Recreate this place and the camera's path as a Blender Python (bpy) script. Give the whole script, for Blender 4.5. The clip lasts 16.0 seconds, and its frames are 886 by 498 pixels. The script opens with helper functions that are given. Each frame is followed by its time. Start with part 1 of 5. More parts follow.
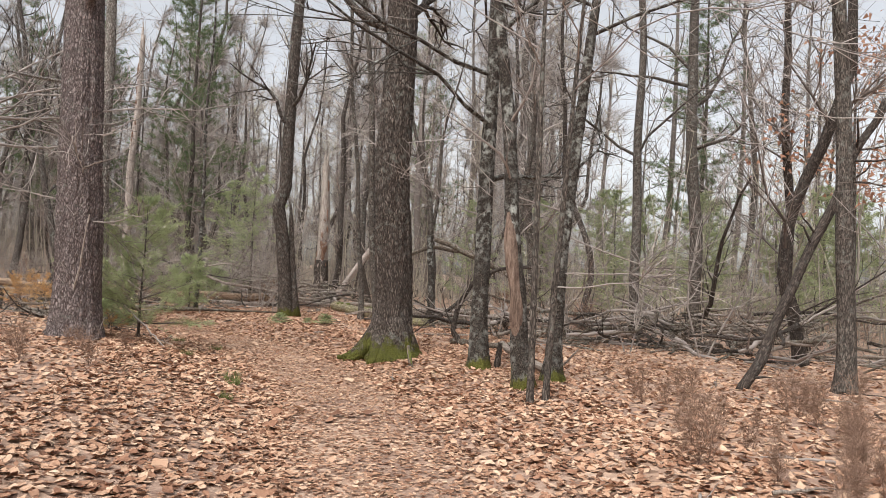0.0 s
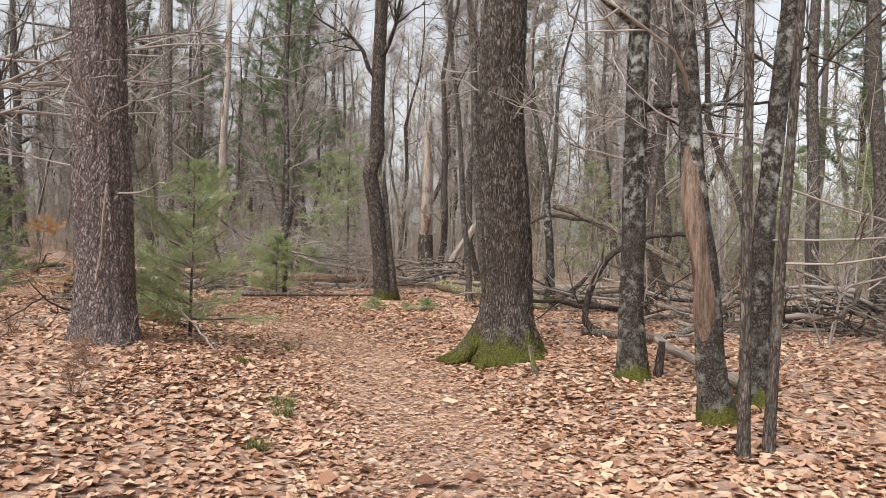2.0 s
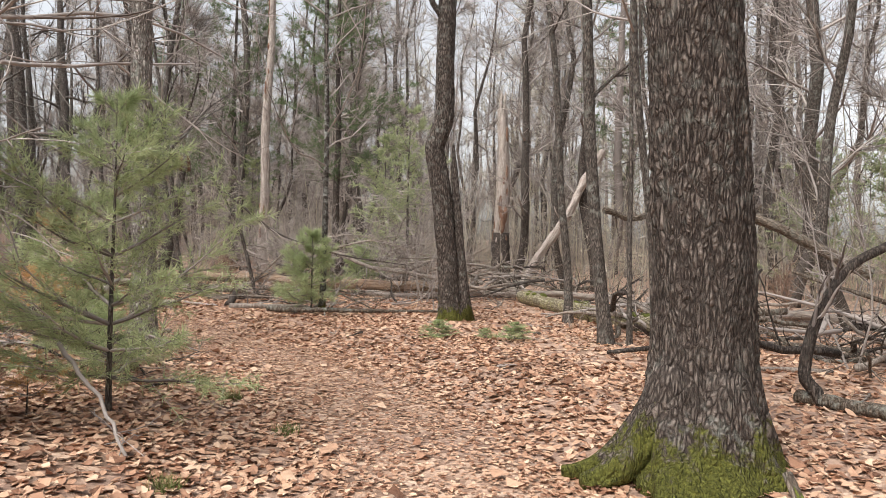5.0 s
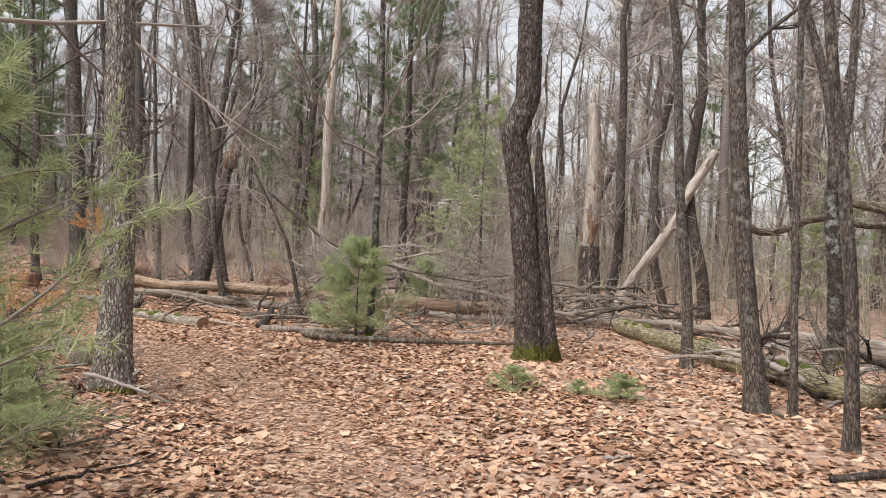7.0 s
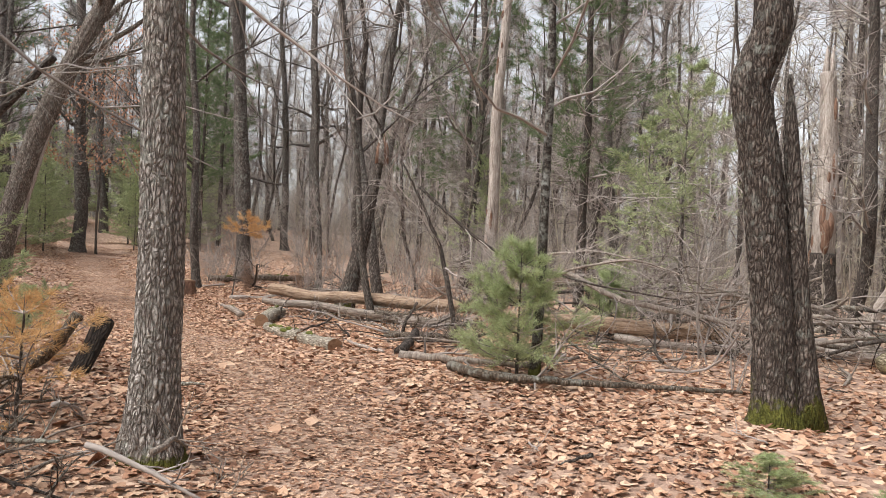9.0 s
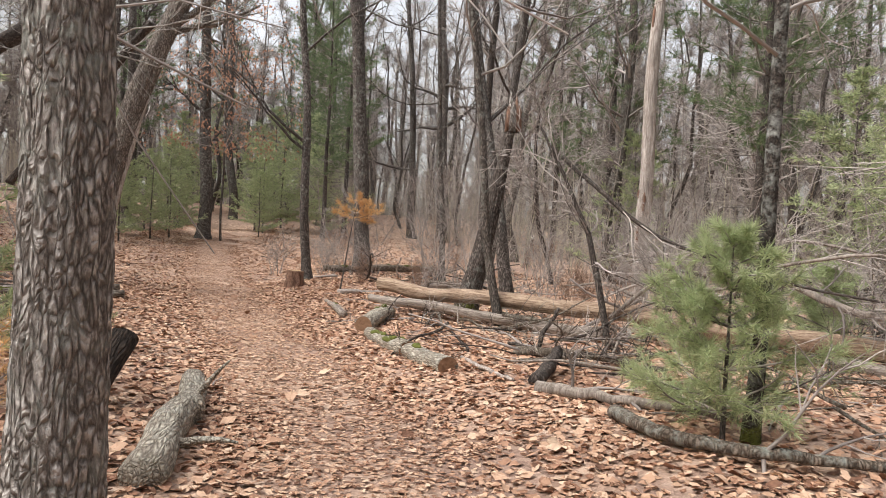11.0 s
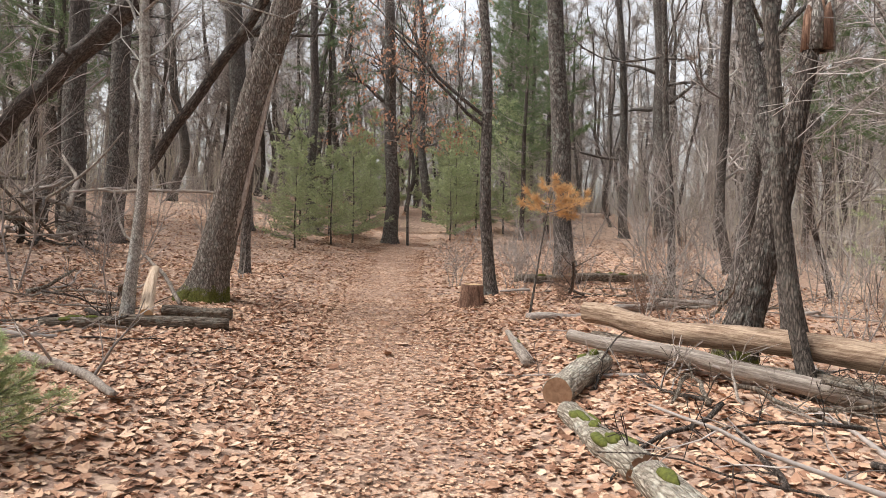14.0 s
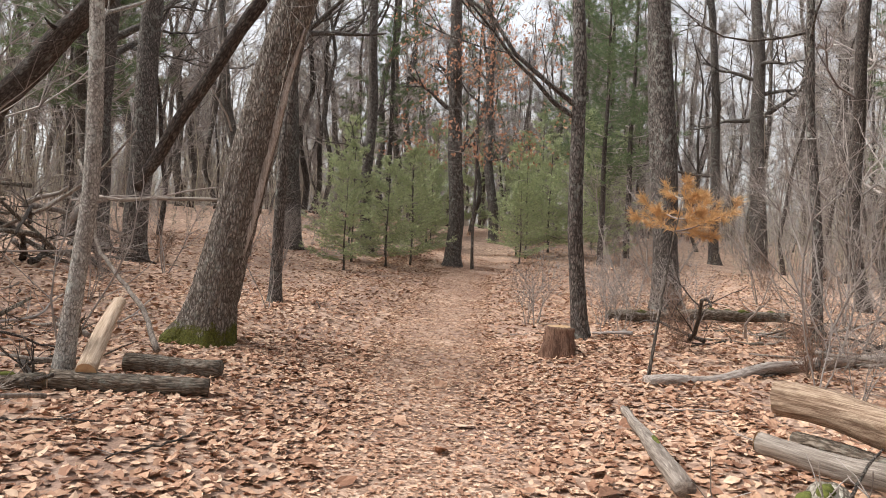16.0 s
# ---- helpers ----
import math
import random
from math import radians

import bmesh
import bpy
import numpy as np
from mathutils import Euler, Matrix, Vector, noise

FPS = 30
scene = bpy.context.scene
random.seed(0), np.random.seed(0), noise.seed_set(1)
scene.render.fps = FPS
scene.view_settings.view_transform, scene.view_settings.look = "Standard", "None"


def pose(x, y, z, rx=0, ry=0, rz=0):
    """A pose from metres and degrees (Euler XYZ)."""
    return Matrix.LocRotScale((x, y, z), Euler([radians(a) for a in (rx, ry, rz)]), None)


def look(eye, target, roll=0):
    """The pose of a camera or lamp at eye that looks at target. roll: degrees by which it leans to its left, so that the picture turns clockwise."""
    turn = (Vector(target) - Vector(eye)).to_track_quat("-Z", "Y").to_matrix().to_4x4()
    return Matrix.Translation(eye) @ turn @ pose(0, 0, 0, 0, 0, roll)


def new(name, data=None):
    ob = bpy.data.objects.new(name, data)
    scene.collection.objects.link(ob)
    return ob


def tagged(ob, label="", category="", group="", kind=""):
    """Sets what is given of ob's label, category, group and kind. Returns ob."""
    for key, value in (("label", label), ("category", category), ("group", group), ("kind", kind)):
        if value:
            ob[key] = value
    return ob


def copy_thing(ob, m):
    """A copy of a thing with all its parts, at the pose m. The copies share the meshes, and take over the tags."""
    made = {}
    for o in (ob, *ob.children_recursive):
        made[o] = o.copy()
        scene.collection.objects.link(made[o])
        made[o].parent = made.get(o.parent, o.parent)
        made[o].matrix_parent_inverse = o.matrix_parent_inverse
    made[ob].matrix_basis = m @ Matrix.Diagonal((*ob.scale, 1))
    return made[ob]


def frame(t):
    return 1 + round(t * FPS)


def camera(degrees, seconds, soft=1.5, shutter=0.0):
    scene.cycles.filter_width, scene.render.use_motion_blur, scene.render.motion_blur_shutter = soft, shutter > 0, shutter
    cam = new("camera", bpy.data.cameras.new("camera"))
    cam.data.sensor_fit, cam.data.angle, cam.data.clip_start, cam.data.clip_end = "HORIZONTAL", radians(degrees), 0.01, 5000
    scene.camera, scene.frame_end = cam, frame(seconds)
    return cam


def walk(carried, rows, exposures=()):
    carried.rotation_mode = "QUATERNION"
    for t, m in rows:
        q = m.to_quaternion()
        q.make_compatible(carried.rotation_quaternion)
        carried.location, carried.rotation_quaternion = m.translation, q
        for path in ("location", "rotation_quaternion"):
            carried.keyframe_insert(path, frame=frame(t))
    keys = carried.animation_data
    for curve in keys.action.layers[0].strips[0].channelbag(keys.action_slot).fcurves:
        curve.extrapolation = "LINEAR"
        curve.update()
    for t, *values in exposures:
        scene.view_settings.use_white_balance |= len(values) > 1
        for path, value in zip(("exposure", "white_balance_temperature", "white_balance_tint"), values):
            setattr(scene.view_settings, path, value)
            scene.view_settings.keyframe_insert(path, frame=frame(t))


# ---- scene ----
cam = camera(61.7, 16.0, 0.8, 0.12)
METRES, EYE, TILT, LEAN, TURN = 23.4, 1.5, 0.0, 0.0, 5.8
ROWS = [
    (0.0, 0.0, 0.0, 0.0, -0.11, 2.07, -2.91),
    (0.5, 0.0001, 0.0318, -0.0, 0.46, 1.43, -2.69),
    (1.0, -0.0031, 0.0654, 0.0005, 2.45, 0.09, -2.01),
    (1.5, -0.0046, 0.0964, 0.0003, 5.13, -0.3, -1.78),
    (2.0, -0.0099, 0.129, 0.0007, 8.4, -0.31, -1.16),
    (2.5, -0.0127, 0.1606, -0.0005, 8.59, -1.54, -1.42),
    (3.0, -0.0199, 0.1919, -0.0005, 9.09, -1.06, -2.44),
    (3.5, -0.0268, 0.2228, -0.0013, 9.9, -1.12, -2.71),
    (4.0, -0.0382, 0.2552, -0.0, 11.65, -0.76, -2.09),
    (6.5, -0.0765, 0.4061, 0.0015, 16.58, -0.2, -2.29),
    (7.0, -0.0845, 0.4352, 0.0028, 19.5, 0.19, -2.74),
    (7.5, -0.0925, 0.4658, 0.0025, 22.72, 0.48, -2.72),
    (8.0, -0.1033, 0.4947, 0.0031, 27.32, 0.58, -2.3),
    (10.5, -0.1806, 0.6149, 0.0029, 39.69, -1.29, -3.83),
    (11.0, -0.2013, 0.638, 0.0024, 43.36, -1.41, -3.14),
    (11.5, -0.224, 0.659, 0.0022, 46.25, -1.78, -2.58),
    (12.0, -0.2445, 0.6816, 0.0014, 47.45, -2.01, -3.14),
    (12.5, -0.2677, 0.7024, 0.0011, 49.15, -2.1, -3.56),
    (13.0, -0.2908, 0.7243, 0.0014, 52.89, -2.21, -1.94),
    (13.5, -0.3163, 0.7435, 0.0015, 57.99, -2.17, -1.13),
    (14.0, -0.3404, 0.7641, 0.0002, 59.27, -1.99, -1.71),
    (14.5, -0.3689, 0.7814, 0.0004, 60.12, -1.69, -2.55),
    (15.0, -0.3959, 0.7979, -0.001, 60.95, -2.29, -2.34),
    (15.5, -0.4261, 0.81, -0.0003, 63.22, -1.52, -2.37),
    (16.0, -0.4551, 0.8238, -0.0008, 64.21, -0.52, -2.55),
]
walk(cam, [(t, pose(0, 0, EYE, TILT, LEAN, TURN) @ pose(METRES * x, METRES * y, METRES * z, 90 + pitch, roll, yaw)) for t, x, y, z, yaw, pitch, roll in ROWS],
     exposures=[(0.0, 1.04), (2.0, 1.14), (4.0, 1.24), (8.0, 1.30), (10.5, 1.42), (13.0, 1.48), (16.0, 1.5)])

# ---- light ----
SUN_UP, SUN_ROUND = radians(52), radians(200)
world = bpy.data.worlds.new("overcast_sky")
scene.world = world
world.use_nodes = True
wn, wl = world.node_tree.nodes, world.node_tree.links
sky = wn.new("ShaderNodeTexSky")
sky.sky_type, sky.sun_disc, sky.sun_elevation, sky.sun_rotation = "NISHITA", False, SUN_UP, SUN_ROUND
sky.air_density, sky.dust_density, sky.ozone_density = 1.0, 3.0, 1.0
grey = wn.new("ShaderNodeHueSaturation")
grey.inputs["Saturation"].default_value = 0.22
wl.new(sky.outputs["Color"], grey.inputs["Color"])
wl.new(grey.outputs["Color"], wn["Background"].inputs["Color"])
wn["Background"].inputs["Strength"].default_value = 0.105
sun = new("sun", bpy.data.lights.new("sun", "SUN"))
sun.data.energy, sun.data.angle, sun.data.color = 1.5, radians(40), (1.0, 0.96, 0.9)
sun.matrix_world = look((0, 0, 60), (-60 * math.cos(SUN_UP) * math.sin(SUN_ROUND), -60 * math.cos(SUN_UP) * math.cos(SUN_ROUND), 60 - 60 * math.sin(SUN_UP)))


# ---- materials ----
def stuff_node(nt, kind, **values):
    n = nt.nodes.new("ShaderNode" + kind)
    for k, v in values.items():
        n.inputs[k].default_value = v
    return n


def ramp(nt, source, stops):
    n = nt.nodes.new("ShaderNodeValToRGB")
    while len(n.color_ramp.elements) < len(stops):
        n.color_ramp.elements.new(0.5)
    for e, (p, c) in zip(n.color_ramp.elements, stops):
        e.position, e.color = p, (*c, 1)
    nt.links.new(source, n.inputs[0])
    return n.outputs[0]


def blend(nt, fac, a, b, mode="MIX"):
    n = nt.nodes.new("ShaderNodeMix")
    n.data_type, n.blend_type = "RGBA", mode
    for k, v in ((0, fac), (6, a), (7, b)):
        if isinstance(v, bpy.types.NodeSocket):
            nt.links.new(v, n.inputs[k])
        else:
            n.inputs[k].default_value = (*v, 1) if isinstance(v, tuple) else v
    return n.outputs[2]


def begin(name, rough=0.85):
    m = bpy.data.materials.new(name)
    m.use_nodes = True
    nt = m.node_tree
    b = nt.nodes["Principled BSDF"]
    b.inputs["Roughness"].default_value = rough
    b.inputs["Specular IOR Level"].default_value = 0.25
    return m, nt, b


def coords(nt, stretch=(1, 1, 1)):
    c = nt.nodes.new("ShaderNodeTexCoord")
    p = stuff_node(nt, "Mapping", Scale=stretch)
    nt.links.new(c.outputs["Object"], p.inputs["Vector"])
    return p.outputs[0], c.outputs["Object"]


def bump(nt, b, height, strength, distance):
    n = stuff_node(nt, "Bump", Strength=strength, Distance=distance)
    nt.links.new(height, n.inputs["Height"])
    nt.links.new(n.outputs[0], b.inputs["Normal"])


def noise_tex(nt, vec, scale, detail=4, rough=0.6):
    n = stuff_node(nt, "TexNoise", Scale=scale, Detail=detail, Roughness=rough)
    nt.links.new(vec, n.inputs["Vector"])
    return n.outputs["Fac"]


def arith(nt, op, a, b=0.0, c=0.0):
    n = nt.nodes.new("ShaderNodeMath")
    n.operation = op
    for k, v in enumerate((a, b, c)):
        if isinstance(v, bpy.types.NodeSocket):
            nt.links.new(v, n.inputs[k])
        else:
            n.inputs[k].default_value = v
    return n.outputs[0]


def bark(name, dark, light, lichen=(0.36, 0.38, 0.34), lichen_amount=0.35, moss=0.0, plates=26.0, depth=0.012, squash=0.23):
    """Furrowed bark: long plates between dark furrows, lichen in patches, moss round the foot up to the height given."""
    m, nt, b = begin(name, 0.9)
    v, raw = coords(nt, (1, 1, squash))
    warp = stuff_node(nt, "TexNoise", Scale=9.0, Detail=3.0)
    nt.links.new(v, warp.inputs["Vector"])
    bent = blend(nt, 0.09, v, warp.outputs["Color"], "ADD")
    def crack(source, scale, sharp):
        return arith(nt, "MINIMUM", arith(nt, "MULTIPLY", arith(nt, "ABSOLUTE", arith(nt, "SUBTRACT", noise_tex(nt, source, scale, 2, 0.5), 0.5)), sharp), 1.0)

    across = stuff_node(nt, "Mapping", Scale=(1, 1, 3.2))
    nt.links.new(bent, across.inputs["Vector"])
    vor = stuff_node(nt, "TexVoronoi", Scale=plates * 1.9)
    vor.feature = "DISTANCE_TO_EDGE"
    nt.links.new(bent, vor.inputs["Vector"])
    cell = arith(nt, "MINIMUM", arith(nt, "MULTIPLY", vor.outputs["Distance"], 3.4), 1.0)
    plate = arith(nt, "MULTIPLY", cell, arith(nt, "MULTIPLY_ADD", crack(across.outputs[0], plates * 0.9, 8.0), 0.5, 0.5))
    fine = noise_tex(nt, v, 70, 6, 0.7)
    height = arith(nt, "MULTIPLY_ADD", fine, 0.5, plate)
    wide = noise_tex(nt, raw, 1.7, 3)
    tone = stuff_node(nt, "TexVoronoi", Scale=plates * 1.9)
    nt.links.new(bent, tone.inputs["Vector"])
    each = nt.nodes.new("ShaderNodeSeparateColor")
    nt.links.new(tone.outputs["Color"], each.inputs[0])
    plate = arith(nt, "MULTIPLY", plate, arith(nt, "MULTIPLY_ADD", each.outputs[0], 0.75, 0.6))
    c = ramp(nt, arith(nt, "MULTIPLY_ADD", fine, 0.85, arith(nt, "MULTIPLY", plate, 0.42)), [(0.36, tuple(k * 0.35 for k in dark)), (0.5, dark), (0.82, light)])
    c = blend(nt, arith(nt, "MULTIPLY", wide, 0.5), c, tuple(k * 0.6 for k in dark))
    spots = ramp(nt, noise_tex(nt, raw, 11, 5, 0.65), [(0.56 - 0.1 * lichen_amount, (0, 0, 0)), (0.66, (1, 1, 1))])
    spots = blend(nt, 1.0, spots, ramp(nt, noise_tex(nt, raw, 1.1, 2), [(0.4, (0.1, 0.1, 0.1)), (0.62, (1, 1, 1))]), "MULTIPLY")
    c = blend(nt, arith(nt, "MULTIPLY", spots, lichen_amount), c, lichen)
    if moss:
        z = nt.nodes.new("ShaderNodeSeparateXYZ")
        nt.links.new(raw, z.inputs[0])
        edge = arith(nt, "MULTIPLY_ADD", noise_tex(nt, raw, 5, 6, 0.75), moss * 3.6, arith(nt, "MULTIPLY_ADD", z.outputs[2], -1.0, moss * -1.0))
        cover = ramp(nt, edge, [(0.1 * moss, (0, 0, 0)), (0.45 * moss, (1, 1, 1))])
        green = ramp(nt, noise_tex(nt, raw, 45, 5, 0.8), [(0.3, (0.035, 0.04, 0.01)), (0.7, (0.17, 0.17, 0.035))])
        c = blend(nt, cover, c, green)
    nt.links.new(c, b.inputs["Base Color"])
    bump(nt, b, height, 0.9, depth)
    return m


def wood(name, dark, light, grain=30.0, rough=0.8):
    """Bare weathered wood with long grain along z, cracks and stains."""
    m, nt, b = begin(name, rough)
    v, raw = coords(nt, (1, 1, 0.06))
    fine = arith(nt, "MULTIPLY_ADD", noise_tex(nt, v, grain * 3.2, 4, 0.7), 0.4, arith(nt, "MULTIPLY", noise_tex(nt, v, grain, 7, 0.72), 0.6))
    c = ramp(nt, fine, [(0.34, tuple(k * 0.3 for k in dark)), (0.44, dark), (0.6, light)])
    c = blend(nt, arith(nt, "MULTIPLY", noise_tex(nt, raw, 3.0, 4), 0.45), c, dark)
    worn, _ = coords(nt, (1, 1, 0.25))
    c = blend(nt, ramp(nt, noise_tex(nt, worn, 9.0, 5, 0.7), [(0.52, (0, 0, 0)), (0.68, (0.75, 0.75, 0.75))]), c, tuple(k * 0.55 for k in dark))
    nt.links.new(c, b.inputs["Base Color"])
    bump(nt, b, fine, 0.9, 0.016)
    return m


def plain(name, stops, scale=30.0, island=False, rough=0.85, relief=0.004, object_random=False, through_light=0.0):
    """A small-thing surface: colours by noise, shifted from piece to piece."""
    m, nt, b = begin(name, rough)
    _, raw = coords(nt)
    f = noise_tex(nt, raw, scale, 4)
    fac = f
    if island:
        geo = nt.nodes.new("ShaderNodeNewGeometry")
        fac = arith(nt, "MULTIPLY_ADD", f, 0.35, arith(nt, "MULTIPLY_ADD", geo.outputs["Random Per Island"], 0.9, -0.12))
    elif object_random:
        info = nt.nodes.new("ShaderNodeObjectInfo")
        fac = arith(nt, "MULTIPLY_ADD", f, 0.35, arith(nt, "MULTIPLY_ADD", info.outputs["Random"], 0.9, -0.12))
    c = ramp(nt, fac, stops)
    nt.links.new(c, b.inputs["Base Color"])
    if relief:
        bump(nt, b, f, 0.5, relief)
    if through_light:
        t = nt.nodes.new("ShaderNodeBsdfTranslucent")
        nt.links.new(c, t.inputs["Color"])
        mix = stuff_node(nt, "MixShader", Fac=through_light)
        nt.links.new(b.outputs[0], mix.inputs[1])
        nt.links.new(t.outputs[0], mix.inputs[2])
        nt.links.new(mix.outputs[0], nt.nodes["Material Output"].inputs["Surface"])
    return m


LEAF_STOPS = [(0.0, (0.09, 0.043, 0.027)), (0.2, (0.29, 0.15, 0.094)), (0.5, (0.46, 0.275, 0.18)), (0.78, (0.58, 0.38, 0.262)), (1.0, (0.71, 0.53, 0.385))]
LEAF = plain("dry_leaf", LEAF_STOPS, 25, island=True, relief=0.003, rough=0.7)
LEAF_SINGLE = plain("dry_leaf_single", LEAF_STOPS, 25, object_random=True, relief=0.003, rough=0.7)


def ground_material():
    m, nt, b = begin("leafy_soil", 0.95)
    _, raw = coords(nt)
    vor = stuff_node(nt, "TexVoronoi", Scale=13.0)
    nt.links.new(raw, vor.inputs["Vector"])
    sep = nt.nodes.new("ShaderNodeSeparateColor")
    nt.links.new(vor.outputs["Color"], sep.inputs[0])
    fine = noise_tex(nt, raw, 55, 5, 0.7)
    c = ramp(nt, arith(nt, "MULTIPLY_ADD", fine, 0.3, arith(nt, "MULTIPLY", sep.outputs[0], 0.75)), [(0.05, (0.13, 0.085, 0.062)), (0.4, (0.36, 0.235, 0.17)), (0.75, (0.56, 0.395, 0.295)), (1.0, (0.69, 0.525, 0.405))])
    soil = ramp(nt, fine, [(0.3, (0.18, 0.115, 0.092)), (0.7, (0.44, 0.30, 0.235))])
    c = blend(nt, ramp(nt, noise_tex(nt, raw, 0.7, 4), [(0.42, (0, 0, 0)), (0.62, (0.75, 0.75, 0.75))]), c, soil)
    nt.links.new(c, b.inputs["Base Color"])
    bump(nt, b, arith(nt, "MULTIPLY_ADD", fine, 0.4, vor.outputs["Distance"]), 0.7, 0.03)
    return m


GROUND = ground_material()
BARK_OAK = bark("oak_bark", (0.07, 0.054, 0.046), (0.27, 0.225, 0.195), plates=19, depth=0.025, moss=0.42, lichen_amount=0.45, squash=0.26)
BARK_OAK_DRY = bark("grey_oak_bark", (0.19, 0.16, 0.14), (0.70, 0.645, 0.605), plates=19, depth=0.022, moss=0.10, lichen_amount=0.8, squash=0.34)
BARK_OAK_MOSS = bark("mossy_grey_bark", (0.15, 0.12, 0.10), (0.48, 0.42, 0.37), plates=19, depth=0.02, moss=0.36, lichen_amount=0.5, squash=0.3)
BARK_PINE = bark("pine_bark", (0.15, 0.118, 0.113), (0.46, 0.385, 0.37), plates=17, depth=0.022, lichen_amount=0.3, squash=0.42)
BARK_LICHEN = bark("lichened_bark", (0.045, 0.037, 0.031), (0.155, 0.13, 0.112), lichen=(0.55, 0.57, 0.53), lichen_amount=0.85, plates=24, depth=0.008, moss=0.26, squash=0.6)
BARK_PALE = bark("pale_lichen_bark", (0.27, 0.24, 0.215), (0.60, 0.555, 0.51), lichen=(0.58, 0.60, 0.56), lichen_amount=1.0, plates=22, depth=0.006, squash=0.6)
BARK_THIN = bark("thin_grey_bark", (0.07, 0.058, 0.05), (0.25, 0.21, 0.182), plates=26, depth=0.006, lichen_amount=0.5)
BARK_WOOD = bark("woodland_bark", (0.075, 0.062, 0.055), (0.29, 0.25, 0.225), plates=18, depth=0.015, lichen_amount=0.6, squash=0.3)
BARK_CHARRED = bark("charred_bark", (0.03, 0.023, 0.019), (0.11, 0.08, 0.062), plates=14, depth=0.02, lichen_amount=0.1)
BARK_DARK = bark("dark_wet_bark", (0.055, 0.044, 0.038), (0.18, 0.145, 0.125), plates=22, depth=0.01, lichen_amount=0.3)
BARK_FALLEN = bark("fallen_bark", (0.12, 0.092, 0.07), (0.34, 0.28, 0.225), plates=20, depth=0.012, lichen_amount=0.8)
BARK_MOSS_LOG = bark("mossy_yellow_log", (0.20, 0.165, 0.11), (0.52, 0.46, 0.34), lichen=(0.40, 0.40, 0.15), plates=14, depth=0.012, lichen_amount=1.0)
BARK_LOG = bark("lichened_log_bark", (0.26, 0.22, 0.175), (0.60, 0.545, 0.455), lichen=(0.56, 0.57, 0.50), plates=18, depth=0.012, lichen_amount=0.9)
FAR_STEM = plain("far_stem", [(0.1, (0.04, 0.034, 0.031)), (0.9, (0.20, 0.17, 0.155))], 6, island=True, relief=0)
FAR_TWIG = plain("far_twig", [(0.0, (0.13, 0.11, 0.10)), (0.5, (0.39, 0.34, 0.295)), (1.0, (0.46, 0.43, 0.31))], 8, island=True, relief=0)
TWIG = plain("twig", [(0.1, (0.13, 0.108, 0.098)), (0.9, (0.48, 0.425, 0.39))], 8, island=True, relief=0)
SNAG_WOOD = wood("pale_snag_wood", (0.27, 0.22, 0.19), (0.68, 0.615, 0.56), 48)
LOG_WOOD = wood("barkless_log_wood", (0.21, 0.135, 0.09), (0.60, 0.465, 0.345), 52)
GREY_WOOD = wood("grey_log_wood", (0.19, 0.155, 0.13), (0.48, 0.42, 0.365), 40)
PALE_WOOD = wood("fresh_split_wood", (0.48, 0.35, 0.25), (0.74, 0.60, 0.46), 34)
ROT_WOOD = wood("rotten_orange_wood", (0.12, 0.062, 0.042), (0.40, 0.25, 0.175), 60)
TORN_WOOD = wood("torn_brown_wood", (0.13, 0.085, 0.065), (0.40, 0.30, 0.24), 44)
CUT = plain("sawn_end", [(0.2, (0.16, 0.085, 0.05)), (0.8, (0.34, 0.21, 0.13))], 25, relief=0.003)
CUT_FRESH = plain("fresh_sawn_end", [(0.2, (0.42, 0.25, 0.13)), (0.8, (0.62, 0.44, 0.27))], 25, relief=0.003)
MOSS = plain("moss", [(0.2, (0.035, 0.045, 0.012)), (0.8, (0.16, 0.17, 0.035))], 40, relief=0.015)
NEEDLE = plain("pine_needle", [(0.0, (0.27, 0.33, 0.17)), (0.5, (0.45, 0.52, 0.28)), (1.0, (0.62, 0.66, 0.40))], 5, island=True, relief=0, rough=0.5, through_light=0.5)
NEEDLE_YOUNG = plain("yellow_green_needle", [(0.0, (0.22, 0.27, 0.14)), (0.5, (0.40, 0.45, 0.25)), (1.0, (0.56, 0.59, 0.36))], 5, island=True, relief=0, rough=0.6, through_light=0.5)
NEEDLE_FAR = plain("dark_pine_needle", [(0.0, (0.07, 0.10, 0.05)), (1.0, (0.22, 0.28, 0.14))], 5, island=True, relief=0, rough=0.6, through_light=0.4)
NEEDLE_DEAD = plain("orange_dead_needle", [(0.0, (0.56, 0.33, 0.15)), (1.0, (0.82, 0.58, 0.31))], 5, island=True, relief=0, through_light=0.5)
RED_LEAF = plain("clinging_dead_leaf", [(0.0, (0.34, 0.16, 0.10)), (1.0, (0.62, 0.36, 0.24))], 5, island=True, relief=0, through_light=0.3)
WEED = plain("dry_weed_stem", [(0.1, (0.13, 0.075, 0.055)), (0.9, (0.40, 0.27, 0.20))], 8, island=True, relief=0)
GRASS = plain("grass_blade", [(0.0, (0.06, 0.08, 0.02)), (1.0, (0.22, 0.24, 0.09))], 5, island=True, relief=0)


